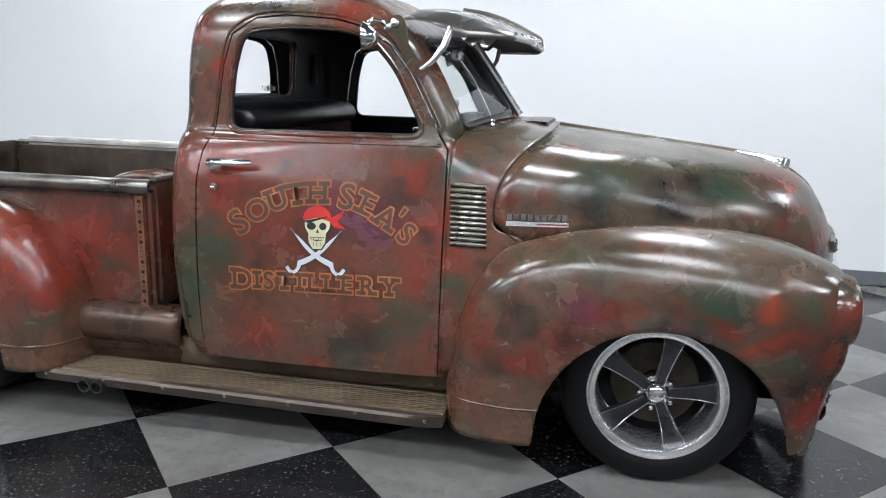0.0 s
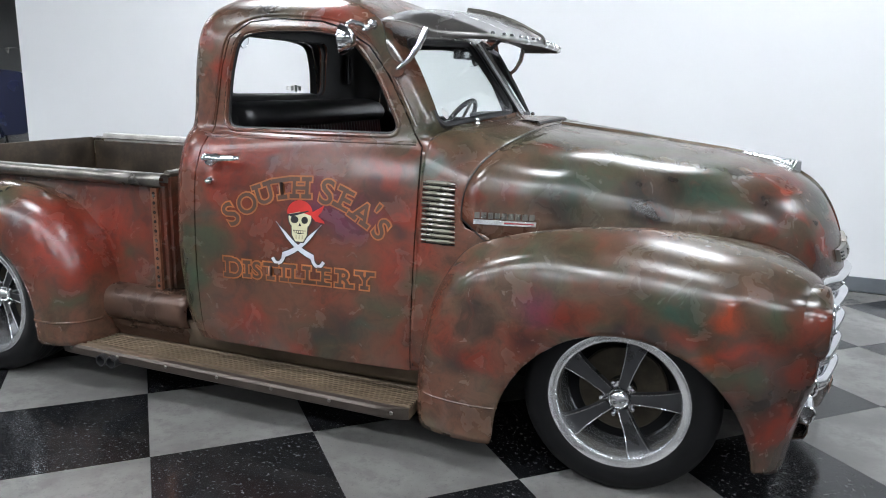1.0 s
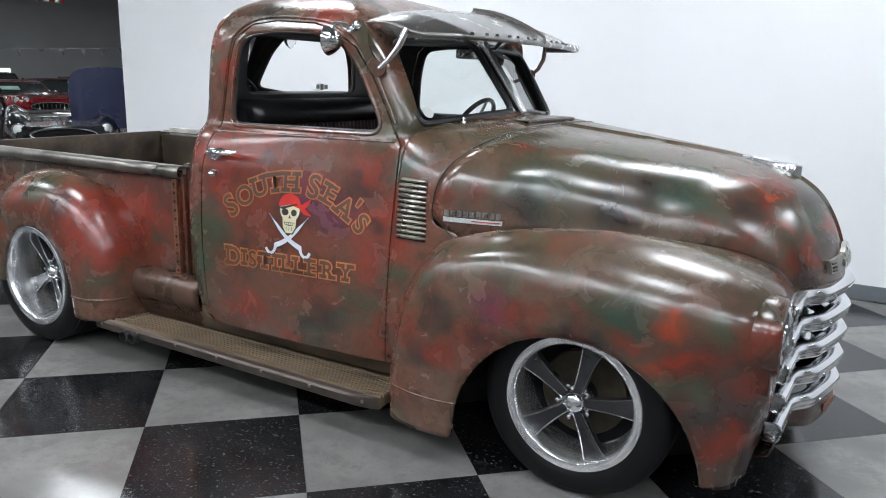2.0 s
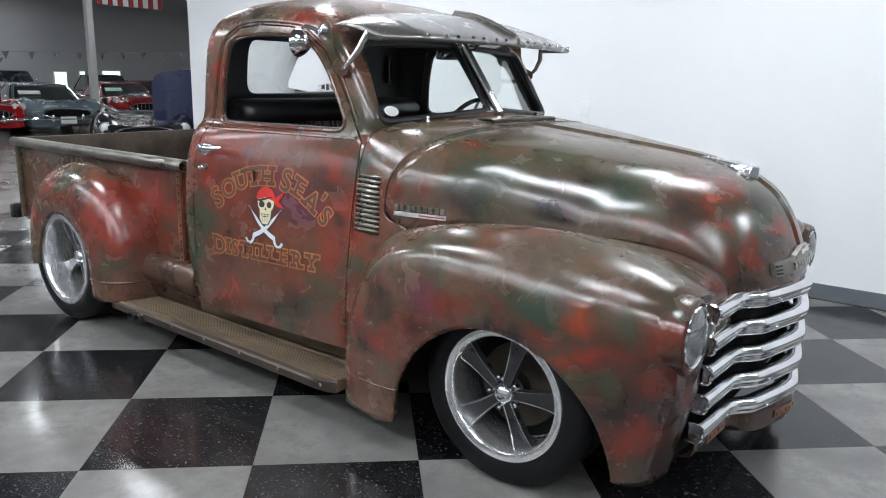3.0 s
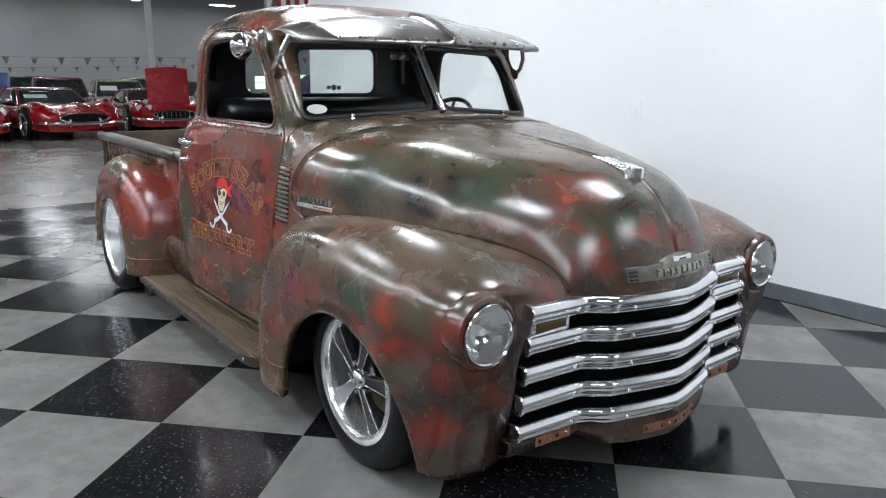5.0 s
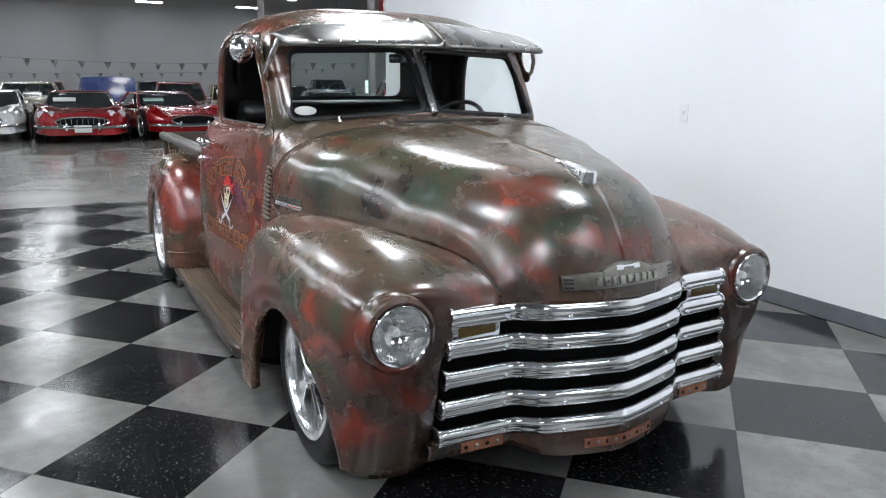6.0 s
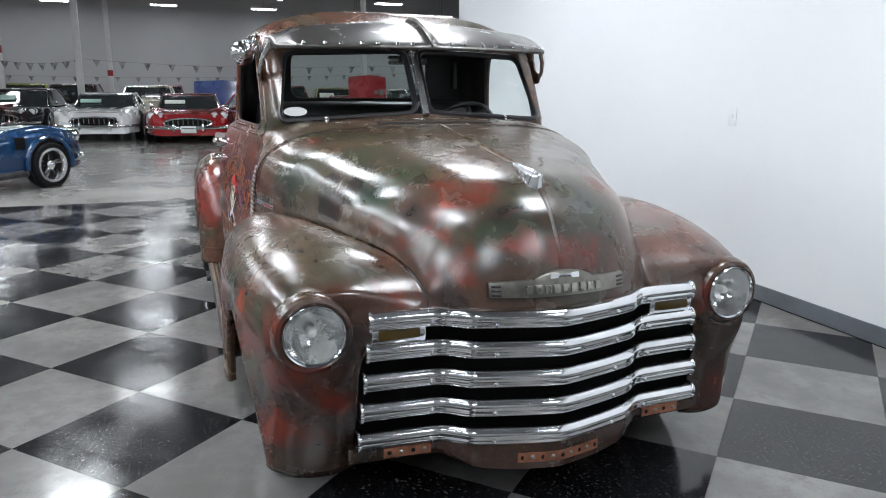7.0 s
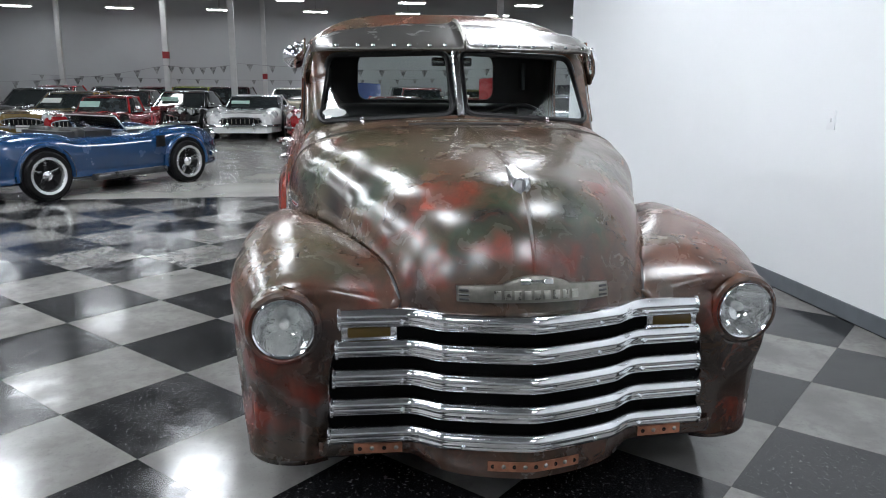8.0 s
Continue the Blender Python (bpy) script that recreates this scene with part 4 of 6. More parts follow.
for y0, y1, holes_n in ((-0.555, -0.40, 4), (-0.14, 0.16, 9), (0.40, 0.555, 4)):
    rows = []
    for y in np.linspace(y0, y1, 16):
        x, c = bar_x(y) + 0.0055, 0.253 if abs(y) > 0.3 else 0.222
        rows.append([(x, y, c - 0.017), (x + 0.0025, y, c - 0.0165), (x + 0.0025, y, c + 0.0165), (x, y, c + 0.017)])
    st = part("copper_strap", grid_bm(np.array(rows)), COPPER, truck, "perforated copper strap")
    for k in range(holes_n):
        y = y0 + (y1 - y0) * (k + 0.5) / holes_n
        x, c = bar_x(y) + 0.0078, 0.253 if abs(y) > 0.3 else 0.222
        if k % 2:
            part("rivet", lathe_bm([(0.001, 0.005), (0.006, 0.003), (0.008, 0.0)], 12, centre=(x, y, c), axis="x"), NICKEL, st)
        else:
            part("hole", lathe_bm([(0.001, 0.0008), (0.007, 0.0008), (0.0075, 0.0)], 12, centre=(x, y, c), axis="x"), DARK, st)

# running boards, aprons, step boxes
for s in (-1, 1):
    prof = [(0.70, 0.200), (0.745, 0.204)]
    for k in range(9):
        h = 0.755 + 0.018 * k
        prof += [(h, 0.193), (h + 0.002, 0.206), (h + 0.0095, 0.206), (h + 0.0115, 0.193)]
    prof += [(0.925, 0.203), (0.943, 0.199), (0.950, 0.188), (0.950, 0.160), (0.944, 0.154), (0.70, 0.160)]
    rows = []
    for f in np.linspace(0, 1, 40):
        x = -1.02 + 1.70 * f
        trim = 0.0 if 0.02 < f < 0.965 else 0.028 if f > 0.985 else 0.012
        out = 0.0 - 0.018 * (1 - f)
        rows.append([(x, s * (min(h, 0.95 - trim) + out * (h > 0.9)), z - 0.012 * f + 0.006) for h, z in prof])
    bm = grid_bm(np.array(rows), closed=True)
    bm.verts.ensure_lookup_table()
    n = len(prof)
    bm.faces.new(bm.verts[:n])
    bm.faces.new(bm.verts[-n:])
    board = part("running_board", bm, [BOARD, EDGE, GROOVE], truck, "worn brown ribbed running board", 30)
    for face in board.data.polygons:
        c = face.center
        if abs(c.y) > 0.922:
            face.material_index = 1
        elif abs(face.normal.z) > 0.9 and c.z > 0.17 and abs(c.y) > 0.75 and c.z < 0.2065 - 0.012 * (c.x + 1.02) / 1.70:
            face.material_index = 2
    for k in range(7):
        f = 0.035 + 0.155 * k
        x = -1.02 + 1.70 * f
        h = 0.95 - 0.018 * (1 - f)
        part("bolt", lathe_bm([(0.001, -0.005 * -s), (0.006, -0.004 * -s), (0.008, 0.0)], 12, centre=(x, s * h, 0.188 - 0.012 * f), axis="y"), NICKEL, board)
    apron = []
    for x in np.linspace(-0.47, 0.70, 12):
        apron.append([(x, s * 0.735, 0.205), (x, s * 0.742, 0.225), (x, s * 0.770, 0.30), (x, s * 0.772, 0.335), (x, s * 0.70, 0.345)])
    part("sill_apron", grid_bm(np.array(apron)), BOARD, truck, smooth=40, thick=0.004)
    step = []
    for x in np.linspace(-0.93, -0.435, 14):
        e = 0.0 if -0.91 < x < -0.45 else -0.014
        step.append([(x, s * (h + e), z) for h, z in ((0.735, 0.205), (0.744, 0.23), (0.764, 0.262), (0.772, 0.288), (0.775, 0.296), (0.791, 0.308), (0.805, 0.345), (0.803, 0.388), (0.786, 0.425), (0.750, 0.447), (0.69, 0.450))])
    part("step_box", grid_bm(loft(step, 14, 34)), STEP, truck, "rolled red-brown step box below the bed", 50, thick=0.004)
    for k in range(2):
        x = -0.772 + 0.056 * k
        tip = lathe_bm([(0.022, 0.0), (0.027, 0.0), (0.027, 0.003), (0.027, 0.30), (0.022, 0.30), (0.022, 0.0)], 24, centre=(0, 0, 0), axis="y")
        bmesh.ops.transform(tip, matrix=Matrix.Translation((x, s * 0.958, 0.163)) @ Matrix.Rotation(0 if s < 0 else math.pi, 4, "Z") @ Matrix.Rotation(radians(3), 4, "X"), verts=tip.verts)
        if s < 0:
            part("exhaust_tip", tip, GUNMETAL, truck, "dark twin exhaust tip")

# bed: sides, rolled rails, front, tailgate, planked floor
FRONT_X, TAIL_X = -0.585, -2.43
for s in (-1, 1):
    bs = part("bed_side", box_bm(((FRONT_X + TAIL_X) / 2, s * 0.695, 0.69), (FRONT_X - TAIL_X, 0.028, 0.53), 0.006), PAINT, truck, "patina painted bed side")
    prof = []
    for t in np.linspace(-0.6 * math.pi, 1.15 * math.pi, 18):
        prof.append((0.735 + 0.030 * math.cos(t), 0.940 + 0.030 * math.sin(t)))
    rail = [[(x, s * h, z) for h, z in prof] for x in np.linspace(-0.565, -2.435, 6)]
    part("bed_rail", grid_bm(np.array(rail)), STEEL, bs, "rolled steel bed rail", 50, thick=0.003)
    part("rail_flat", box_bm(((FRONT_X + TAIL_X) / 2, s * 0.698, 0.960), (FRONT_X - TAIL_X + 0.03, 0.055, 0.006), 0.002), STEEL, bs)
    # far side only: a pale band that carries the rail's reflection as colour
    if s > 0:
        part("rail_band", box_bm(((FRONT_X + TAIL_X) / 2, 0.705, 0.968), (FRONT_X - TAIL_X - 0.20, 0.055, 0.056), 0.010), GLINT_STEEL, bs, "worn steel rail top, coloured bright for its reflection")
    part("inner_panel", box_bm(((FRONT_X + TAIL_X) / 2, s * 0.676, 0.71), (FRONT_X - TAIL_X - 0.06, 0.008, 0.46), 0.003), RUST, bs, "rusty inner bed panel")
    strip = [[(-0.643 + a, s * (0.724 + b), z) for a, b in ((0, 0), (0.002, 0.012), (0.036, 0.012), (0.038, 0))] for z in np.linspace(0.445, 0.905, 12)]
    st = part("copper_strap", grid_bm(np.array(strip)), COPPER, bs, "perforated copper strap with rivets")
    part("stake_post", box_bm((-0.628, s * 0.712, 0.68), (0.05, 0.022, 0.50), 0.004), PAINT, bs)
    for k in range(21):
        z = 0.465 + 0.0208 * k
        big = k % 2 == 0
        r = 0.0075 if big else 0.003
        part("hole", lathe_bm([(0.001, s * 0.7366), (r, s * 0.7366), (r + 0.0005, s * 0.7355)], 10, centre=(-0.624, 0, z)), DARK, st)
    for z in (0.48, 0.66, 0.86):
        part("rivet", lathe_bm([(0.001, s * 0.741), (0.006, s * 0.739), (0.008, s * 0.735)], 10, centre=(-0.624, 0, z + 0.010)), NICKEL, st)
    part("tail_bead", tube_bm([(-2.43, s * 0.715, 0.45), (-2.43, s * 0.715, 0.95)], 0.02, 8), PAINT, bs)
front_panel = part("bed_front", box_bm((FRONT_X, 0, 0.70), (0.028, 1.37, 0.53), 0.006), PAINT, truck)
part("rail_flat", tube_bm([(FRONT_X, -0.69, 0.962), (FRONT_X, 0.69, 0.962)], 0.018, 10), STEEL, front_panel)
part("tailgate", box_bm((TAIL_X, 0, 0.70), (0.03, 1.37, 0.53), 0.008), RUST, truck, "plain rusty tailgate")
bed_floor = part("bed_floor", box_bm(((FRONT_X + TAIL_X) / 2, 0, 0.47), (FRONT_X - TAIL_X, 1.37, 0.02)), RUST, truck, smooth=0)
for k in range(8):
    part("plank", box_bm(((FRONT_X + TAIL_X) / 2, -0.595 + 0.17 * k, 0.487), (FRONT_X - TAIL_X - 0.03, 0.16, 0.016), 0.003), BOARD, bed_floor)
for s in (-1, 1):
    tub = [[(-1.425 + 0.42 * math.cos(t), s * h, 0.48 + 0.36 * math.sin(t)) for t in np.linspace(0.05, math.pi - 0.05, 24)] for h in (0.68, 0.52, 0.50, 0.49, 0.30)]
    for i, row in enumerate(tub):
        if i > 1:
            f = (1.0, 1.0, 0.95, 0.8, 0.05)[i]
            tub[i] = [(-1.425 + (x + 1.425) * f, y, 0.48 + (z - 0.48) * f) for x, y, z in row]
    part("wheel_tub", grid_bm(np.array(tub[:4])), PAINT, truck, smooth=50, thick=0.004)
part("rear_bumper", box_bm((-2.53, 0, 0.475), (0.06, 1.52, 0.10), 0.02), GUNMETAL, truck, "dark steel rear bumper")
frame_rail = part("chassis", box_bm((-0.2, 0, 0.29), (4.2, 1.05, 0.13), 0.01), DARK, truck, smooth=0)
part("engine_bay", box_bm((1.45, 0, 0.52), (0.85, 0.86, 0.44), 0.01), DARK, truck, smooth=0)
for x, r in ((1.426, 0.47), (-1.45, 0.47)):
    for s in (-1, 1):
        rows = [[(x + r * math.cos(t), s * h, 0.12 + (r + 0.02) * math.sin(t)) for t in np.linspace(0.28, math.pi - 0.28, 24)] for h in (0.90, 0.52)]
        well = grid_bm(np.array(rows))
        well.verts.ensure_lookup_table()
        well.faces.new(well.verts[24:])
        part("wheel_well", well, DARK, truck, smooth=60)


# wheels
def wheel(name, tyre_r, width, rim_r, dish, label):
    """A five-spoke wheel that faces -y, its centre on the origin; dish: how deep the spokes sit behind the lip."""
    root = new(name)
    root.parent = truck
    tagged(root, label=label)
    w = width / 2
    prof = [(rim_r - 0.012, w * 0.85), (rim_r + 0.004, w * 0.97), (rim_r + 0.030, w * 1.02), (tyre_r - 0.035, w * 1.0), (tyre_r - 0.012, w * 0.90), (tyre_r - 0.002, w * 0.72)]
    tread = []
    for a in np.linspace(w * 0.66, -w * 0.66, 19):
        tread.append((tyre_r - (0.006 if int(round(a / w * 9)) % 3 == 0 else 0.0), a))
    prof = prof + tread + [(r, -a) for r, a in prof[::-1]]
    tyre = part("tyre", lathe_bm([(r, -a) for r, a in prof], 72), RUBBER, root, "low profile black tyre", 40)
    f = -w * 0.96
    rim = [(rim_r - 0.004, f + 0.012), (rim_r + 0.004, f + 0.002), (rim_r + 0.001, f - 0.006), (rim_r - 0.004, f - 0.008), (rim_r - 0.026, f - 0.004), (rim_r - 0.031, f + 0.003), (rim_r - 0.033, f + 0.02),
           (rim_r - 0.034, f + dish), (rim_r - 0.036, f + dish + 0.010), (rim_r - 0.038, f + dish + 0.10), (rim_r - 0.03, w * 0.9)]
    part("rim", lathe_bm(rim, 72), ALLOY, root, "polished alloy rim")
    hub_y = f + dish - 0.012
    for k in range(5):
        a = 2 * math.pi * k / 5 + 0.07
        rows = []
        for t in np.linspace(0, 1, 9):
            r = 0.040 + (rim_r - 0.030 - 0.040) * t
            half = 0.018 + 0.010 * t + 0.013 * t**3
            y = hub_y + 0.016 * t
            rows.append([(r, u, y + dy) for u, dy in ((-half, 0.030), (-half, 0.003), (-half + 0.0015, 0.0), (-half + 0.004, 0.003), (0, 0.005), (half - 0.004, 0.003), (half - 0.0015, 0.0), (half, 0.003), (half, 0.030))])
        g = np.array([[(x * math.cos(a) - u * math.sin(a), y, x * math.sin(a) + u * math.cos(a)) for x, u, y in row] for row in rows])
        sp = grid_bm(g)
        spoke = part("spoke", sp, [GUNMETAL, ALLOY], root, "gunmetal spoke with bright edges", 30)
        idx = [1 if j in (1, 2, 5, 6) else 0 for i in range(8) for j in range(8)]
        spoke.data.polygons.foreach_set("material_index", idx)
        b = a + math.pi / 5
        part("lug_nut", lathe_bm([(0.001, hub_y - 0.004), (0.008, hub_y - 0.002), (0.010, hub_y + 0.02)], 8, centre=(0.058 * math.cos(b), 0, 0.058 * math.sin(b))), CHROME, root)
    part("centre_cap", lathe_bm([(0.001, hub_y - 0.020), (0.020, hub_y - 0.018), (0.032, hub_y - 0.010), (0.038, hub_y + 0.002), (0.040, hub_y + 0.02), (0.055, hub_y + 0.024), (0.060, hub_y + 0.04)], 40), CHROME, root)
    part("brake_disc", lathe_bm([(0.05, hub_y + 0.10), (0.15, hub_y + 0.10), (0.155, hub_y + 0.105), (0.155, hub_y + 0.12), (0.05, hub_y + 0.12)], 48), BRAKE, root)
    part("hub_back", lathe_bm([(0.001, hub_y + 0.13), (rim_r - 0.04, hub_y + 0.13)], 32), DARK, root)
    return root


fw = wheel("front_wheel", 0.336, 0.225, 0.238, 0.028, "front wheel with gunmetal five-spoke alloy rim")
rw_ = wheel("rear_wheel", 0.355, 0.27, 0.258, 0.105, "deep-dish rear wheel with five-spoke alloy rim")
fw.matrix_basis = pose(1.426, -0.755, 0.336)
rw_.matrix_basis = pose(-1.46, -0.815, 0.355, 0, 12, 0)
for w, m in ((fw, pose(1.426, 0.755, 0.336, 0, 0, 180)), (rw_, pose(-1.46, 0.815, 0.355, 0, 0, 180))):
    copy_thing(w, m)

# sun visor over the windscreen
vis_rows = []
for s_ in np.linspace(-1, 1, 61):
    a = abs(s_)
    y = 0.675 * s_
    e = max(0.0, (a - 0.86) / 0.14)
    rx, rz = 0.575 - 0.075 * a**2 - 0.05 * e, 1.688 - 0.055 * a**2 - 0.028 * e
    fx, fz = 0.895 - 0.075 * a**2.2 - 0.19 * e**1.3, 1.550 - 0.004 * a + 0.004 * e
    fold = 0.016 * max(0.0, 1 - a / 0.035)
    vis_rows.append([(rx - 0.03, y * 0.985, rz - 0.006 + fold), (rx + (fx - rx) * 0.25, y, rz + (fz - rz) * 0.20 + 0.004 + fold), (rx + (fx - rx) * 0.6, y, rz + (fz - rz) * 0.52 + 0.010 + fold),
                     (rx + (fx - rx) * 0.90, y, rz + (fz - rz) * 0.85 + 0.008 + fold), (fx, y, fz + 0.006 + fold), (fx + 0.003, y, fz - 0.006), (fx - 0.008, y, fz - 0.012)])
vis = np.stack([spline(r, 26) for r in vis_rows])
visor = part("sun_visor", grid_bm(vis), VISOR_PAINT, truck, "riveted external sun visor", 50, thick=0.004)
part("visor_strip", tube_bm([tuple(p + np.array((0, 0, 0.002))) for p in vis[30][:22]], 0.008, 8, squash=0.5), STEEL, visor)
for s_ in np.linspace(-0.82, 0.82, 15):
    k = int(round((s_ + 1) * 30))
    if abs(s_) > 0.05:
        p = vis[k][16]
        part("rivet", lathe_bm([(0.001, 0.008), (0.007, 0.006), (0.0095, -0.002)], 12, centre=tuple(p + np.array((0.002, 0, 0.003))), axis="z"), CHROME, visor)
for s in (-1, 1):
    plate = prism_bm(round_poly([(0.398, 1.600), (0.450, 1.614), (0.474, 1.570), (0.480, 1.505), (0.512, 1.455), (0.556, 1.444), (0.556, 1.402), (0.515, 1.392), (0.478, 1.420), (0.450, 1.490), (0.396, 1.560)], 0.022), "y", s * 0.708, s * 0.716)
    br = part("visor_bracket", plate, PAINT, visor, "flat visor bracket with chrome stay", 30)
    part("stay", tube_bm([(0.535, s * 0.720, 1.425), (0.572, s * 0.716, 1.455), (0.606, s * 0.702, 1.505), (0.624, s * 0.675, 1.568)], [0.009, 0.011, 0.013, 0.014], 12), CHROME, br)
    part("bolt", lathe_bm([(0.001, s * 0.733), (0.012, s * 0.730), (0.018, s * 0.722), (0.021, s * 0.713)], 20, centre=(0.428, 0, 1.580)), CHROME, br)
    part("bolt", lathe_bm([(0.001, s * 0.722), (0.006, s * 0.720), (0.007, s * 0.713)], 12, centre=(0.530, 0, 1.425)), CHROME, br)
part("centre_stay", tube_bm([(0.605, 0.0, 1.535), (0.66, 0.0, 1.53), (0.74, 0.0, 1.60)], 0.009, 8), SEAL, visor)

# door mirrors, handles, locks
for s, d in ((-1, door_r), (1, door_l)):
    mirror = part("door_mirror", lathe_bm([(0.001, -0.042), (0.018, -0.038), (0.034, -0.028), (0.046, -0.012), (0.054, 0.004), (0.057, 0.012), (0.053, 0.016), (0.050, 0.013)], 40, axis="x"), CHROME, d, "small round chrome mirror")
    mirror.matrix_basis = pose(0.340, s * 0.765, 1.525, 0, 0, -s * 8) @ Matrix.Rotation(math.pi, 4, "Z")
    part("mirror_glass", lathe_bm([(0.001, 0.0145), (0.052, 0.0145)], 40, axis="x"), CHROME, mirror)
    part("mirror_arm", tube_bm([(0.40, s * 0.715, 1.57), (0.385, s * 0.735, 1.582), (0.36, s * 0.752, 1.588), (0.347, s * 0.762, 1.58), (0.345, s * 0.765, 1.56)], 0.009, 10), CHROME, d)
    part("mirror_clamp", box_bm((0.402, s * 0.712, 1.568), (0.03, 0.03, 0.024), 0.006), CHROME, d)
    hy = 0.858
    handle = part("door_handle", tube_bm([(-0.232, s * (hy + 0.012), 1.070), (-0.20, s * (hy + 0.030), 1.075), (-0.14, s * (hy + 0.034), 1.075), (-0.09, s * (hy + 0.030), 1.076), (-0.062, s * (hy + 0.022), 1.078)], [0.019, 0.016, 0.015, 0.013, 0.008], 14, squash=0.7), CHROME, d, "chrome door handle")
    part("escutcheon", lathe_bm([(0.001, s * (hy + 0.022)), (0.016, s * (hy + 0.020)), (0.026, s * (hy + 0.006)), (0.030, s * (hy - 0.03))], 24, centre=(-0.212, 0, 1.058)), CHROME, handle)
    part("lock", lathe_bm([(0.001, s * (hy + 0.034)), (0.009, s * (hy + 0.026)), (0.016, s * (hy + 0.010)), (0.018, s * (hy - 0.01))], 20, centre=(-0.220, 0, 0.978)), CHROME, d)

# cab interior
DASH = plain("glossy grey dash paint", (0.10, 0.10, 0.105), 0.16, 0.0, 0.1, 6, 60, coat=1.0, spec=1.0)
seat = part("bench_seat", box_bm((0.0, 0, 0.86), (0.50, 1.30, 0.20), 0.05), OXBLOOD, truck, "black and dark red pleated bench seat", 50)
part("backrest", box_bm((-0.27, 0, 1.07), (0.17, 1.30, 0.38), 0.05, turn=Matrix.Rotation(radians(-8), 4, "Y")), VINYL, seat)
for k in range(40):
    part("pleat", tube_bm([(-0.175, -0.60 + 0.0308 * k, 0.97), (-0.190, -0.60 + 0.0308 * k, 1.10), (-0.200, -0.60 + 0.0308 * k, 1.175)], 0.013, 6), OXBLOOD, seat)
roll = [(-0.345, 1.165), (-0.360, 1.235), (-0.335, 1.272), (-0.27, 1.280), (-0.19, 1.262), (-0.155, 1.222), (-0.165, 1.180), (-0.21, 1.165)]
pillow = [[(-0.25 + (x + 0.25) * w, y, 1.22 + (z - 1.22) * w) for x, z in spline(roll + roll[:1], 28)[:-1]] for y, w in ((-0.642, 0.55), (-0.630, 0.84), (-0.600, 1.0), (0.0, 1.02), (0.600, 1.0), (0.630, 0.84), (0.642, 0.55))]
bm = grid_bm(np.array(pillow), closed=True)
bm.verts.ensure_lookup_table()
bm.faces.new(bm.verts[:27])
bm.faces.new(bm.verts[-27:])
part("seat_roll", bm, VINYL, seat, "plump black vinyl roll along the seat top", 60)
part("cab_floor", box_bm((0.1, 0, 0.36), (1.15, 1.5, 0.03)), DARK, truck, smooth=0)
dash = part("dashboard", box_bm((0.60, 0, 1.10), (0.16, 1.30, 0.20), 0.04), VINYL, truck, smooth=50)
shelf = round_poly([(0.47, -0.63), (0.62, -0.655), (0.70, -0.42), (0.765, 0.0), (0.70, 0.42), (0.62, 0.655), (0.47, 0.63)], 0.04)
part("dash_top", prism_bm(shelf, "z", 1.196, 1.208), DASH, dash, "glossy grey dashboard top", edge=0.004)
part("gauge_hood", box_bm((0.54, 0.36, 1.222), (0.10, 0.30, 0.035), 0.012), VINYL, dash)
ring = [Vector((0.355, 0.36, 1.135)) + Matrix.Rotation(radians(-58), 3, "Y") @ Vector((0.185 * math.cos(t), 0.185 * math.sin(t), 0)) for t in np.linspace(0, 2 * math.pi, 41)[:-1]]
sw = part("steering_wheel", tube_bm(ring, 0.012, 8, True), VINYL, truck, "thin black steering wheel")
part("spokes", tube_bm([ring[0], Vector((0.365, 0.36, 1.130)), ring[20]], 0.008, 6), STEEL, sw)
part("column", tube_bm([(0.36, 0.36, 1.132), (0.58, 0.36, 0.98)], 0.022, 10), VINYL, sw)
part("rear_view_mirror", box_bm((0.525, 0.0, 1.502), (0.02, 0.20, 0.042), 0.008), ALLOY, truck, "small interior mirror")
part("mirror_stem", tube_bm([(0.53, 0, 1.515), (0.565, 0, 1.555)], 0.006, 6), CHROME, truck)
for y in (-0.60, 0.60):
    part("gun_rack_bracket", box_bm((-0.385, y, 1.44), (0.02, 0.03, 0.16), 0.005), GUNMETAL, truck)


# door lettering and emblem, laid on the flank
GOLD = plain("faded orange sign paint", (0.40, 0.13, 0.035), 0.5, 0.0, 0.3, 14, 80)
INK = plain("dark brown sign paint", (0.070, 0.030, 0.020), 0.5, 0.0, 0.3, 14, 80)
BONE = plain("ivory sign paint", (0.62, 0.58, 0.38), 0.5, 0.0, 0.1, 14, 80)
BLADE = plain("white sign paint", (0.60, 0.62, 0.68), 0.5, 0.0, 0.1, 14, 80)
SCARF = plain("scarlet sign paint", (0.55, 0.02, 0.015), 0.5, 0.0, 0.2, 14, 80)
LINE = plain("black sign paint", (0.008, 0.008, 0.009), 0.5, 0.0, 0.2, 14, 80)
DX, DZ = 0.168, 0.80


def letter_mesh(ch, size, grow):
    c = bpy.data.curves.new("letter", "FONT")
    c.body, c.size, c.align_x, c.offset, c.resolution_u = ch, size, "CENTER", grow, 4
    tmp = new("letter", c)
    bpy.context.view_layer.update()
    me = bpy.data.meshes.new_from_object(tmp.evaluated_get(bpy.context.evaluated_depsgraph_get()))
    bpy.data.objects.remove(tmp)
    return me


SERIFS = {"T": ((0, 0), (-0.16, 1), (0.16, 1)), "H": ((-0.22, 0), (0.22, 0), (-0.22, 1), (0.22, 1)), "I": ((0, 0), (0, 1)), "L": ((-0.16, 1), (-0.12, 0), (0.10, 0)), "E": ((-0.2, 0), (-0.2, 1)), "A": ((-0.26, 0), (0.26, 0)),
          "D": ((-0.22, 0), (-0.22, 1)), "R": ((-0.22, 0), (-0.22, 1), (0.24, 0)), "Y": ((0, 0), (-0.24, 1), (0.24, 1)), "U": ((-0.22, 1), (0.22, 1))}


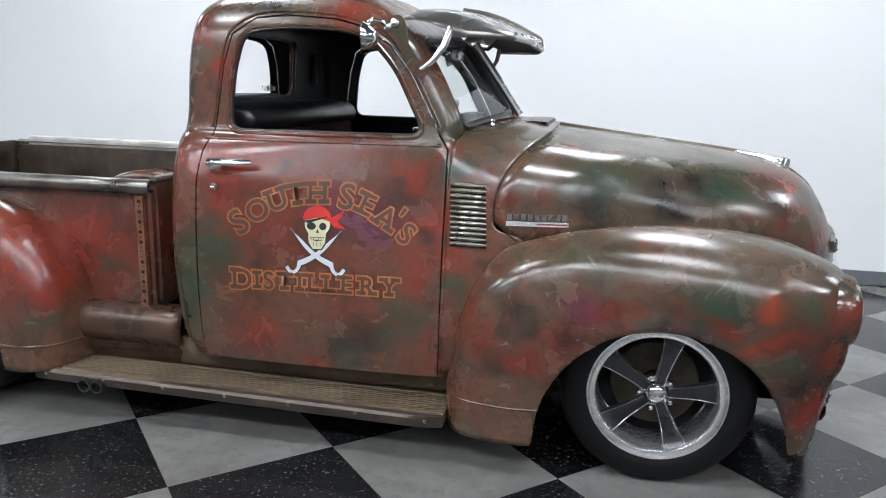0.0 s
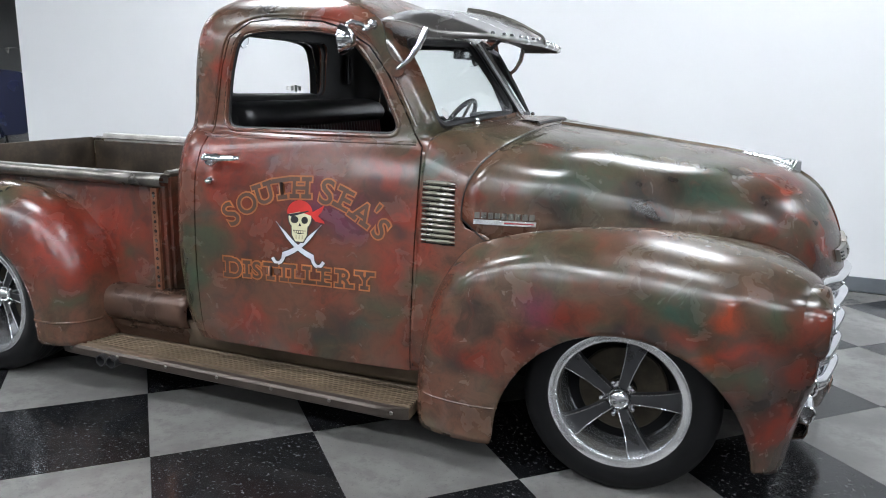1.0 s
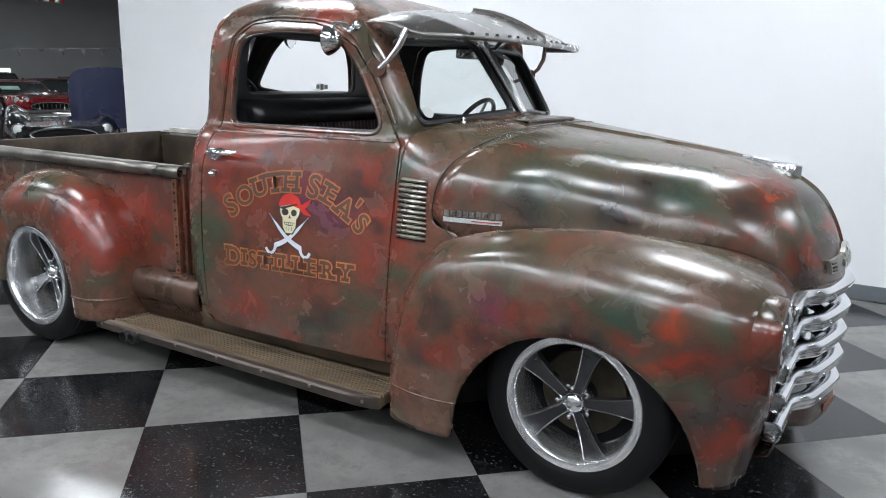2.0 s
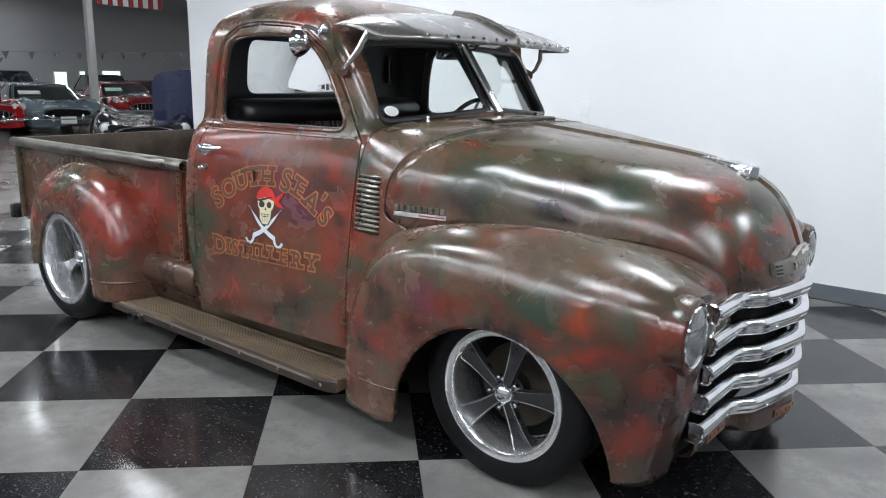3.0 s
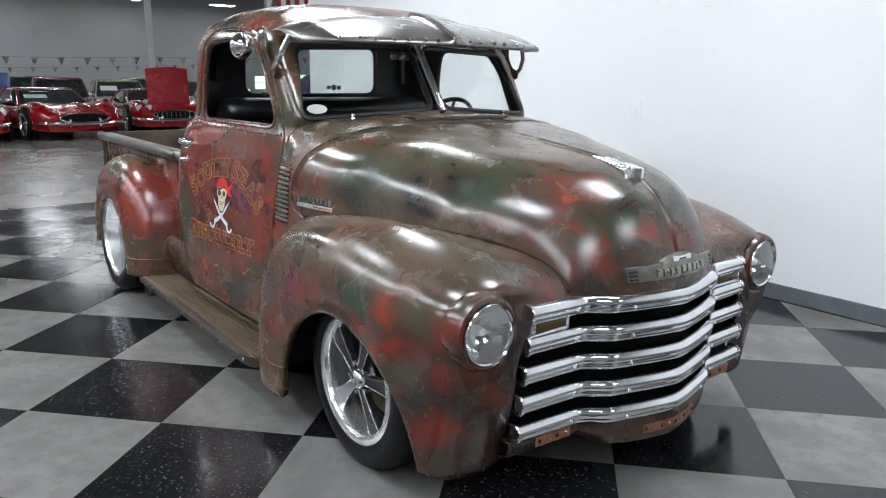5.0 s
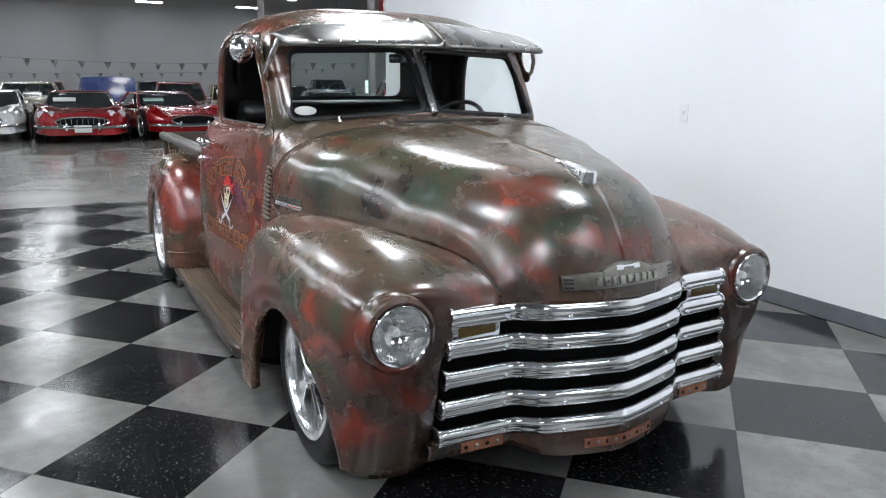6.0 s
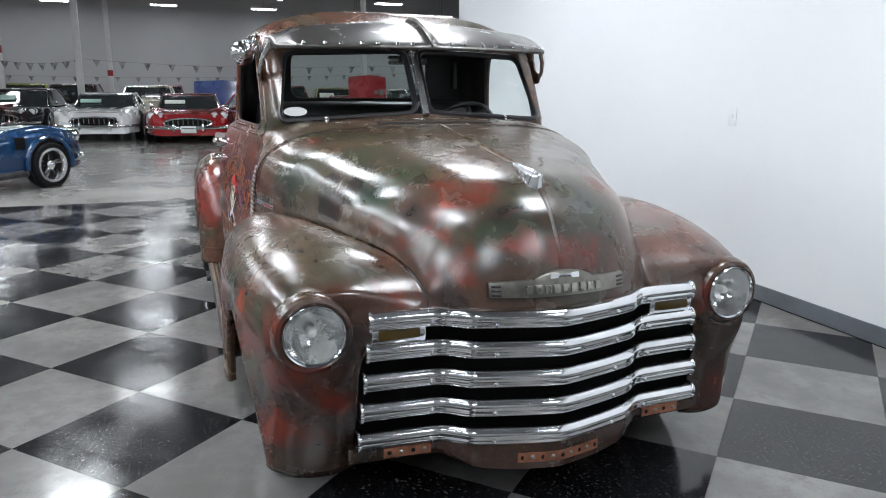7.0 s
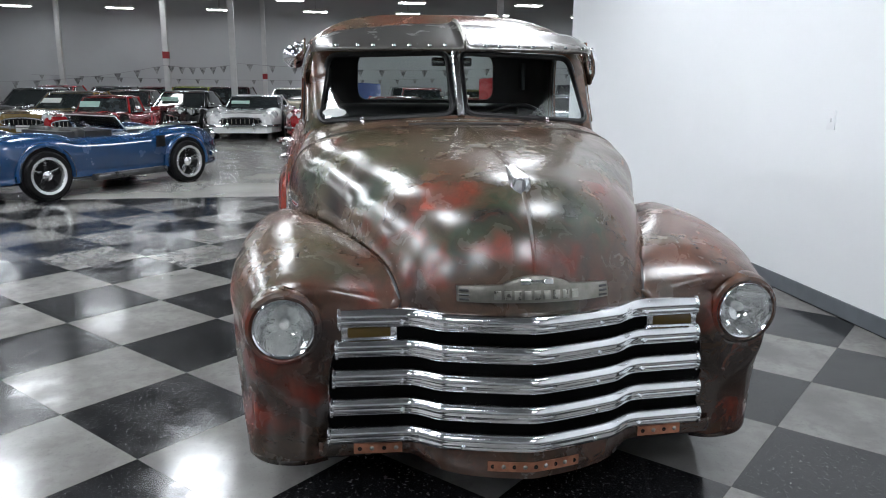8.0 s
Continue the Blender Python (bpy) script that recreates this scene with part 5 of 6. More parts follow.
def lay(bm, m, out, material, name, parent, label=""):
    """Lays flat artwork (x right, y up, in metres from the emblem's middle) on the door."""
    for v in bm.verts:
        p = m @ v.co
        v.co = side(DX + p.x, DZ + p.y, out)
    return part(name, bm, material, parent, label, 0, fix=False)


def letter(ch, size, m):
    base = None
    for grow, out, material, name in ((0.0075, 0.0015, GOLD, "letter_outline"), (0.0015, 0.0028, INK, "letter")):
        bm = bmesh.new()
        me = letter_mesh(ch, size, grow)
        bm.from_mesh(me)
        bpy.data.meshes.remove(me)
        for sx, top in SERIFS.get(ch, ()):
            y0 = 0.70 * size if top else 0.0
            h, w = 0.06 * size + grow, 0.17 * size + grow
            yc = y0 - 0.06 * size if top else 0.06 * size
            vs = [bm.verts.new((sx * size + a * w, yc + b * h, 0.0)) for a, b in ((-1, -1), (1, -1), (1, 1), (-1, 1))]
            bm.faces.new(vs)
        lay(bm, m, out, material, name, door_r)


ARCH = [("S", -0.296, 0.052, 36), ("O", -0.225, 0.099, 30), ("U", -0.152, 0.142, 21), ("T", -0.078, 0.163, 10), ("H", 0.001, 0.171, 2),
        ("S", 0.110, 0.162, -9), ("E", 0.187, 0.136, -22), ("A", 0.259, 0.091, -31), ("'", 0.306, 0.090, -34), ("S", 0.337, 0.036, -38)]
for ch, x, y, a in ARCH:
    size = 0.112 * (1.18 if ch == "S" and x < 0.2 else 1.0)
    letter(ch, size, Matrix.Translation((x, y, 0)) @ Matrix.Rotation(radians(a), 4, "Z") @ Matrix.Translation((0, -0.35 * size, 0)))
for ch, x in zip("DISTILLERY", (-0.286, -0.226, -0.181, -0.118, -0.060, -0.010, 0.053, 0.119, 0.197, 0.281)):
    size = 0.114 if ch == "D" else 0.094
    letter(ch, size, Matrix.Translation((x, -0.165 - 0.35 * size, 0)))


def art(points, out, material, name, label=""):
    bm = bmesh.new()
    bm.faces.new([bm.verts.new((x, y, 0)) for x, y in points])
    bmesh.ops.triangulate(bm, faces=bm.faces[:])
    return lay(bm, Matrix(), out, material, name, door_r, label)


def ellipse(cx, cy, rx, ry, n=20):
    return [(cx + rx * math.cos(t), cy + ry * math.sin(t)) for t in np.linspace(0, 2 * math.pi, n + 1)[:-1]]


def sabre(s):
    top, low = [], []
    for f in np.linspace(0, 1, 12):
        x, y = s * (0.098 - 0.165 * f), 0.035 - 0.135 * f - 0.022 * math.sin(math.pi * f)
        w = 0.016 * min(1, f * 3.5)
        top.append((x, y + w))
        low.append((x - s * 0.004, y - w * 0.5))
    art([(x * 1.02, y * 1.0 + (0.004 if k < 12 else -0.004)) for k, (x, y) in enumerate(top + low[::-1])], 0.0016, LINE, "sabre_outline")
    art(top + low[::-1], 0.0024, BLADE, "sabre_blade")
    path = spline([(-s * 0.056, -0.086), (-s * 0.066, -0.112), (-s * 0.080, -0.127), (-s * 0.097, -0.125), (-s * 0.110, -0.108)], 14)
    across = np.gradient(path, axis=0)[:, ::-1] * np.array((-1, 1))
    across *= 0.0065 / np.linalg.norm(across, axis=1)[:, None]
    wide_ = [tuple(p) for p in path + across * 1.7] + [tuple(p) for p in (path - across * 1.7)[::-1]]
    art(wide_, 0.0018, LINE, "hilt_outline")
    g, up = [tuple(p) for p in path + across], [tuple(p) for p in path - across]
    art(g + up[::-1], 0.0026, BLADE, "sabre_hilt")


for s in (-1, 1):
    sabre(s)
art(ellipse(0.005, 0.056, 0.053, 0.052), 0.0030, LINE, "skull_outline")
art([(-0.034, 0.030), (0.044, 0.030), (0.041, -0.014), (0.024, -0.041), (-0.014, -0.041), (-0.031, -0.014)], 0.0030, LINE, "jaw_outline")
art(ellipse(0.005, 0.057, 0.048, 0.047), 0.0036, BONE, "skull")
art([(-0.029, 0.028), (0.039, 0.028), (0.036, -0.012), (0.021, -0.036), (-0.011, -0.036), (-0.026, -0.012)], 0.0037, BONE, "jaw")
for x, w in ((-0.017, 0.017), (0.026, 0.014)):
    art(ellipse(x, 0.048, w, 0.014, 12), 0.0042, LINE, "eye_socket")
art([(0.000, 0.024), (0.013, 0.024), (0.006, 0.038)], 0.0042, LINE, "nose_hole")
art([(-0.022, 0.008), (0.032, 0.008), (0.026, -0.003), (0.005, -0.007), (-0.016, -0.003)], 0.0042, LINE, "mouth")
for k in range(5):
    art([(-0.0155 + 0.0094 * k, 0.006), (-0.0085 + 0.0094 * k, 0.006), (-0.0085 + 0.0094 * k, -0.002), (-0.0155 + 0.0094 * k, -0.002)], 0.0046, BONE, "tooth")
for x in (-0.008, 0.005, 0.018):
    art([(x - 0.001, -0.010), (x + 0.001, -0.010), (x + 0.001, -0.026), (x - 0.001, -0.026)], 0.0042, LINE, "chin_line")
art([(-0.046, 0.068)] + [(0.004 + 0.054 * math.cos(t), 0.074 + 0.050 * math.sin(t)) for t in np.linspace(math.pi, 0, 14)] + [(0.054, 0.066), (0.004, 0.080)], 0.0042, SCARF, "scarf")
art([(0.052, 0.078), (0.085, 0.098), (0.106, 0.112), (0.096, 0.086), (0.080, 0.068), (0.106, 0.048), (0.110, 0.040), (0.072, 0.046), (0.054, 0.062)], 0.0042, SCARF, "scarf_knot")
art([(-0.047, 0.066), (0.040, 0.086), (0.042, 0.082), (-0.030, 0.058)], 0.0046, LINE, "eye_strap")

# wall socket on the partition
sock = thing("light_switch", "white plastic light switch plate on the wall", "switch", at=pose(-0.012, WALL_Y - 0.002, 1.19))
part("plate", box_bm((0, -0.003, 0), (0.075, 0.006, 0.118), 0.002), WALL, sock, smooth=30)
part("rocker", box_bm((0, -0.008, 0), (0.012, 0.010, 0.024), 0.002), WALL, sock, smooth=30)

# ---- the showroom behind: columns, pennants, flag, windows ----
def column(x, y, band_z, wide=0.165):
    c = thing("column", "white painted steel column with a red band", "column", "showroom columns", pose(x, y, 0))
    part("shaft", box_bm((0, 0, 2.6), (wide, wide, 5.2), 0.02), WHITE_POST, c, smooth=30)
    part("base_plate", box_bm((0, 0, 0.01), (wide + 0.12, wide + 0.12, 0.02), 0.004), WHITE_POST, c, smooth=30)
    if band_z:
        part("band", box_bm((0, 0, band_z), (wide + 0.012, wide + 0.012, 0.20), 0.004), RED_BAND, c, smooth=30)


for x, y, z in ((-19.5, -5.33, 2.14), (-18.2, -3.25, 0), (-25.5, -2.95, 1.58), (-15.6, 6.8, 0), (-19.2, 4.75, 0), (-24.5, -9.9, 0)):
    column(x, y, z)
PENNANT = plain("chequered pennant cloth", (0.30, 0.30, 0.30), 0.8, 0.0, 0.7, 9, 30)
CORD = plain("pennant cord", (0.3, 0.3, 0.3), 0.8)


def pennants(a, b, sag, n, size):
    a, b = Vector(a), Vector(b)
    line = thing("pennant_string", "string of black and white chequered pennants", "pennants", "pennant strings")
    curve = [a.lerp(b, f) - Vector((0, 0, sag * 4 * f * (1 - f))) for f in np.linspace(0, 1, 24)]
    part("cord", tube_bm(curve, 0.006, 5), CORD, line)
    along = (b - a).normalized()
    for k in range(n):
        f = (k + 0.5) / n
        p = a.lerp(b, f) - Vector((0, 0, sag * 4 * f * (1 - f)))
        bm = bmesh.new()
        lean = Vector((0.03, 0, 0)) * math.sin(k * 2.1)
        q = [p - along * size * 0.45, p + along * size * 0.45, p + Vector((0, 0, -size)) + lean]
        front_ = [bm.verts.new(v) for v in q]
        back = [bm.verts.new(v + Vector((-0.004, 0, 0))) for v in q]
        bm.faces.new(front_)
        bm.faces.new(back[::-1])
        for i in range(3):
            bm.faces.new((front_[i], front_[(i + 1) % 3], back[(i + 1) % 3], back[i]))
        part("pennant", bm, PENNANT, line, smooth=0)


pennants((-19.5, 4.75, 1.85), (-19.5, 15.0, 2.25), 0.10, 15, 0.22)
pennants((-19.5, -3.25, 1.92), (-19.5, 4.75, 1.85), 0.12, 12, 0.22)
pennants((-19.4, -5.33, 1.85), (-19.5, -3.25, 1.92), 0.10, 7, 0.22)
pennants((-19.4, -5.33, 1.85), (-18.5, -14.0, 1.75), 0.45, 16, 0.22)
pennants((-27.5, -12.0, 1.6), (-27.5, 10.0, 1.8), 0.25, 30, 0.20)
flag = thing("flag", "large red and white striped flag hung from the ceiling", "flag", at=pose(-15.5, 7.87, 2.98))
for k in range(13):
    y = -0.82 + 0.1365 * k
    part("stripe", box_bm((0.02 * math.sin(k * 1.4), y, 1.1), (0.006, 0.136, 2.2)), RED_BAND if k % 2 == 0 else PAPER, flag, smooth=0)
part("pole", tube_bm([(0, -0.95, 2.22), (0, 0.95, 2.22)], 0.02, 8), STEEL, flag)
DAY = glow("daylight outside", (0.75, 1.0, 0.85), 1.6)
for k, (y0, y1, z0, z1) in enumerate(((12.25, 12.78, 0.72, 1.32), (13.3, 13.56, 0.88, 1.36), (13.85, 14.1, 0.88, 1.38), (14.3, 15.15, 0.70, 1.40))):
    w = thing(f"window_{k + 1}", "bright daylit window in the far wall", "window", kind="structure", at=pose(-29.04, (y0 + y1) / 2, (z0 + z1) / 2))
    part("pane", box_bm((0.012, 0, 0), (0.02, y1 - y0, z1 - z0)), DAY, w, smooth=0)
    for c, size in (((0.03, 0, (z1 - z0) / 2), (0.05, y1 - y0 + 0.06, 0.04)), ((0.03, 0, -(z1 - z0) / 2), (0.05, y1 - y0 + 0.06, 0.04)), ((0.03, 0, 0), (0.05, y1 - y0, 0.03)),
                    ((0.03, (y1 - y0) / 2, 0), (0.05, 0.04, z1 - z0)), ((0.03, -(y1 - y0) / 2, 0), (0.05, 0.04, z1 - z0))):
        part("frame_bar", box_bm(c, size, 0.004), WHITE_POST, w, smooth=0)


# ---- parked cars of the showroom ----
def car_paint(name, color):
    return plain(name, color, 0.25, 0.15, 0.10, 3, 60, coat=1.0)


C_RED, C_WHITE, C_SILVER = car_paint("red car paint", (0.33, 0.008, 0.012)), car_paint("white car paint", (0.80, 0.81, 0.80)), car_paint("silver blue car paint", (0.13, 0.18, 0.21))
C_BLACK, C_BLUE, C_NAVY = car_paint("black car paint", (0.008, 0.008, 0.009)), car_paint("metallic blue car paint", (0.004, 0.034, 0.100)), car_paint("navy car paint", (0.008, 0.014, 0.06))
C_CREAM, C_WINE, C_LIME = car_paint("cream car paint", (0.50, 0.47, 0.36)), car_paint("wine red car paint", (0.10, 0.008, 0.012)), car_paint("lime car paint", (0.38, 0.42, 0.05))
C_GOLD, C_YELLOW, C_SKY = car_paint("gold car paint", (0.20, 0.13, 0.03)), car_paint("pale yellow car paint", (0.55, 0.52, 0.22)), car_paint("bright blue car paint", (0.010, 0.05, 0.24))
CAR_GLASS = plain("dark car glass", (0.045, 0.055, 0.058), 0.06, 0.0, 0.6, 5, 40, coat=1.0, spec=1.0)
LIGHT_LENS = plain("pale lamp glass", (0.62, 0.64, 0.64), 0.12, 0.3, 0.1)
TEAL_PAPER = plain("pale green windscreen sheet", (0.42, 0.60, 0.54), 0.7, 0.0, 0.05)


def car_wheel(parent, x, y, r, s):
    w = new("wheel")
    w.parent, w.location = parent, (x, y, r)
    part("tyre", lathe_bm([(r * 0.72, 0.085 * s), (r * 0.84, 0.10 * s), (r * 0.95, 0.095 * s), (r, 0.07 * s), (r, -0.09 * s), (r * 0.62, -0.10 * s)], 32), RUBBER, w)
    part("rim", lathe_bm([(r * 0.78, 0.092 * s), (r * 0.77, 0.100 * s), (r * 0.66, 0.096 * s), (r * 0.60, 0.055 * s), (r * 0.58, -0.02 * s)], 28), ALLOY, w)
    part("backing", lathe_bm([(r * 0.65, -0.02 * s), (0.001, -0.02 * s)], 24), DARK, w)
    part("hub", lathe_bm([(r * 0.26, 0.02 * s), (r * 0.20, 0.06 * s), (r * 0.10, 0.075 * s), (0.001, 0.078 * s)], 20), ALLOY, w)
    for k in range(5):
        a = 2 * math.pi * k / 5 + 0.3
        part("spoke", box_bm((r * 0.42 * math.cos(a), 0.045 * s, r * 0.42 * math.sin(a)), (r * 0.50, 0.02, 0.085), 0.006, turn=Matrix.Rotation(-a, 4, "Y")), ALLOY, w)


def parked_car(label, colour, at, length=4.5, width=1.78, height=1.28, deck=0.80, style="coupe", paper=PAPER, hood=None, quad=True, lid=None):
    """A car whose front bumper stands over its origin, facing +x."""
    c = thing("parked_car", label, "car", "showroom cars", at)
    if style != "roadster":
        height, deck = height * 0.87, deck * 0.90
    L, W = length, width / 2
    base = 0.20 if style != "pickup" else 0.30
    nose = 0.68 if style == "pointed" else 1.0
    rows = []
    for f in np.linspace(0, 1, 25):
        x = -L * f
        e = min(1, f / 0.10) if f < 0.5 else min(1, (1 - f) / 0.08)
        w = W * (0.80 + 0.20 * math.sin(min(1, e) * math.pi / 2)) * (1 - 0.035 * math.sin(math.pi * f) ** 2 * (style in ("roadster", "pointed")))
        top = deck * (1 - 0.10 * (1 - e)) + (-0.03 if 0.3 < f < 0.7 else 0.0)
        hump = 0.07 if style in ("vette", "roadster", "pointed") else 0.13 if style == "open" else 0.02
        swell = hump * (math.exp(-(((f - 0.18) / 0.13) ** 2)) + math.exp(-(((f - 0.82) / 0.14) ** 2)))
        if style == "pointed" and f < 0.12:
            top = deck * (0.72 + 0.28 * f / 0.12)
        ws = w
        rows.append([(x, 0, top + 0.01), (x, ws * 0.45, top), (x, ws * 0.74, top - 0.01 + swell), (x, ws * 0.93, top - 0.05 + swell * 0.7), (x, ws, top - 0.18), (x, ws * 0.985, top - 0.34), (x, ws * 0.97, base + 0.10), (x, ws * 0.90, base), (x, 0, base)])
    half_ = loft(rows, 40, 34)
    shell_ = np.concatenate([mirrored(half_)[:, ::-1][:, :-1], half_], 1)
    bm = grid_bm(shell_)
    bm.verts.ensure_lookup_table()
    n = shell_.shape[1]
    bm.faces.new(bm.verts[:n])
    bm.faces.new(bm.verts[-n:])
    body = part("body", bm, colour, c, smooth=50)
    r = 0.29 if style == "roadster" else 0.31
    fx, rx = -L * 0.19, -L * 0.79
    for x in (fx, rx):
        for s in (-1, 1):
            part("arch", lathe_bm([(0.001, s * 0.012), (r + 0.035, s * 0.012), (r + 0.042, 0.0), (r + 0.04, -s * 0.05)], 30, centre=(x, s * (W - 0.012), r + 0.015)), DARK, body)
            car_wheel(c, x, s * (W - 0.055), r, s)
            if style == "roadster":
                lip_ = [(x + (r + 0.055) * math.cos(t), s * (W - 0.01), r + 0.015 + (r + 0.055) * math.sin(t)) for t in np.linspace(-0.15, math.pi + 0.15, 24)]
                part("wheel_flare", tube_bm(lip_, 0.034, 8), colour, body)
    roof = height
    if style == "pickup":
        a, b, d, e = -L * 0.34, -L * 0.58, -L * 0.40, -L * 0.56
    elif style in ("vette", "coupe", "pointed"):
        a, b, d, e = -L * 0.36, -L * 0.80, -L * 0.47, -L * 0.66
    else:
        a, b, d, e = -L * 0.42, -L * 0.45, -L * 0.44, -L * 0.46
    if style not in ("roadster", "open"):
        def ring_(z, x0, x1, w):
            return [(x0, 0, z), (x0 - 0.02, w * 0.6, z), (x0 - 0.10, w * 0.95, z), ((x0 + x1) / 2, w, z), (x1 + 0.08, w * 0.95, z), (x1 + 0.02, w * 0.6, z), (x1, 0, z)]
        lo, hi = deck - 0.03, roof - 0.05
        levels = [ring_(lo, a, b, W * 0.86), ring_((lo + hi) / 2, (a + d) / 2, (b + e) / 2, W * 0.79), ring_(hi, d, e, W * 0.70)]
        g = loft(levels, 8, 30)
        part("greenhouse", grid_bm(np.concatenate([g, mirrored(g)[:, ::-1][:, 1:-1]], 1), closed=True), CAR_GLASS, c, smooth=40)
        cap = [ring_(hi - 0.015, d + 0.02, e - 0.02, W * 0.715), ring_(hi + 0.02, d - 0.02, e + 0.02, W * 0.69), ring_(roof - 0.005, d - 0.14, e + 0.14, W * 0.52), ring_(roof, d - 0.3, e + 0.3, W * 0.1)]
        g = loft(cap, 10, 30)
        part("roof", grid_bm(np.concatenate([g, mirrored(g)[:, ::-1][:, 1:-1]], 1), closed=True), colour, c, smooth=50)
        for s in (-1, 1):
            part("pillar", tube_bm([(a - 0.06, s * W * 0.80, lo), (d - 0.06, s * W * 0.66, hi)], 0.022, 8), CHROME if style == "vette" else colour, c)
            part("pillar", tube_bm([(b + 0.10, s * W * 0.80, lo), (e + 0.08, s * W * 0.66, hi)], 0.05, 8), colour, c)
        part("windscreen_frame", tube_bm([(a + 0.01, -W * 0.78, lo + 0.01), (d + 0.0, -W * 0.64, hi), (d + 0.03, 0, hi + 0.005), (d + 0.0, W * 0.64, hi), (a + 0.01, W * 0.78, lo + 0.01), (a + 0.04, 0, lo + 0.01), (a + 0.01, -W * 0.78, lo + 0.01)], 0.014, 6), CHROME, c)
        for s in (-1, 1):
            part("door_mirror", box_bm((a - 0.25, s * (W - 0.05), deck + 0.06), (0.05, 0.10, 0.06), 0.015), CHROME, c, smooth=40)
            part("hood_rib", tube_bm([(-L * 0.06, s * 0.24, deck - 0.03), (-L * 0.18, s * 0.26, deck + 0.004), (-L * 0.34, s * 0.28, deck - 0.005)], [0.008, 0.020, 0.008], 8), colour, c)
            if style == "vette":
                part("side_cove", box_bm((-L * 0.40, s * (W * 0.985), deck - 0.26), (L * 0.24, 0.03, 0.17), 0.014), LIGHT_LENS, c, smooth=40)
            part("bumper_guard", box_bm((0.045, s * W * 0.34, 0.37), (0.06, 0.05, 0.16), 0.015), CHROME, c, smooth=40)
        if style != "pointed":
            for k in range(9):
                part("grille_tooth", box_bm((0.05, (k - 4) * W * 0.115, 0.47), (0.03, 0.012, 0.10), 0.004), NICKEL, c, smooth=40)
        if paper:
            up = (hi - lo) * 0.34
            tilt = math.atan2(d - a, hi - lo)
            part("windscreen_sheet", box_bm((a + (d - a) * 0.5 + 0.035, -W * 0.36, lo + (hi - lo) * 0.55), (0.006, 0.46, up * 1.3), turn=Matrix.Rotation(tilt, 4, "Y")), paper, c, smooth=0)
        if style == "pickup":
            for s in (-1, 1):
                part("bed_side", box_bm((-L * 0.80, s * (W - 0.04), deck + 0.03), (L * 0.38, 0.05, 0.10), 0.01), colour, c)
    elif style == "roadster":
        cock = [(-L * 0.45, -W * 0.62), (-L * 0.45, W * 0.62), (-L * 0.66, W * 0.62), (-L * 0.66, -W * 0.62)]
        part("cockpit", prism_bm(round_poly(cock, 0.12), "z", deck - 0.06, deck + 0.035), VINYL, c)
        part("windscreen", box_bm((-L * 0.435, 0, deck + 0.12), (0.008, W * 1.36, 0.20), turn=Matrix.Rotation(radians(-28), 4, "Y")), PANE, c, smooth=0)
        fr = [(-L * 0.415, -W * 0.70, deck + 0.02), (-L * 0.455, -W * 0.68, deck + 0.21), (-L * 0.455, W * 0.68, deck + 0.21), (-L * 0.415, W * 0.70, deck + 0.02)]
        part("windscreen_frame", tube_bm(fr, 0.014, 8), CHROME, c)
        for s in (-1, 1):
            part("seat", box_bm((-L * 0.60, s * 0.33, deck - 0.01), (0.14, 0.42, 0.18), 0.05), VINYL, c, smooth=50)
            part("side_vent", box_bm((-L * 0.315, s * (W + 0.001), 0.60), (0.14, 0.02, 0.15), 0.004), DARK, c)
            part("side_pipe", tube_bm([(-L * 0.30, s * (W + 0.0), 0.22), (-L * 0.62, s * (W + 0.02), 0.21)], 0.045, 12), GUNMETAL, c)
        for s in (-1, 1):
            part("stripe", box_bm((-L * 0.20, s * 0.16, deck + 0.012), (L * 0.34, 0.22, 0.008), 0.002), C_WHITE, c)
    # front end
    zb = 0.40
    part("front_bumper", tube_bm([tuple(p) for p in spline([(-0.22, -W * 0.98, zb - 0.03), (0.0, -W * 0.80, zb - 0.03), (0.05, 0, zb - 0.05), (0.0, W * 0.80, zb - 0.03), (-0.22, W * 0.98, zb - 0.03)], 20)], 0.035, 8), CHROME, c)
    part("grille", box_bm((0.01, 0, zb + 0.07), (0.09, W * 1.05, 0.17), 0.05), DARK, c, smooth=40)
    part("grille_rim", tube_bm([(0.055, W * 0.56 * math.cos(t), zb + 0.07 + 0.095 * math.sin(t)) for t in np.linspace(0, 2 * math.pi, 25)[:-1]], 0.016, 6, True), CHROME, c)
    if paper is PAPER:
        part("plate", box_bm((0.075, 0, zb - 0.07), (0.01, 0.32, 0.15), 0.004), PAPER, c, smooth=0)
    part("rear_bumper", tube_bm([(-L + 0.1, -W * 0.9, 0.45), (-L - 0.05, -W * 0.7, 0.45), (-L - 0.05, W * 0.7, 0.45), (-L + 0.1, W * 0.9, 0.45)], 0.035, 8), CHROME, c)
    lamps = (0.62, 0.84) if quad else (0.74,)
    if style != "pointed":
        for s in (-1, 1):
            for h in lamps:
                hl = part("headlight", lathe_bm([(0.001, 0.055), (0.05, 0.048), (0.072, 0.03)], 20, centre=(-0.05 - 0.12 * (h > 0.8), s * W * h, deck - 0.10), axis="x"), LIGHT_LENS, c)
                part("bezel", lathe_bm([(0.072, 0.02), (0.085, 0.03), (0.09, 0.0), (0.085, -0.12)], 20, centre=(-0.05 - 0.12 * (h > 0.8), s * W * h, deck - 0.10), axis="x"), CHROME, hl)
    if hood:
        w, tall, lean, aside, foot_z = (*hood, 0.0, deck - 0.04)[:5]
        shape = round_poly([(-w / 2, 0), (w / 2, 0), (w / 2, tall), (w * 0.1, tall * 1.06), (-w / 2, tall)], 0.26 if lid else 0.05)
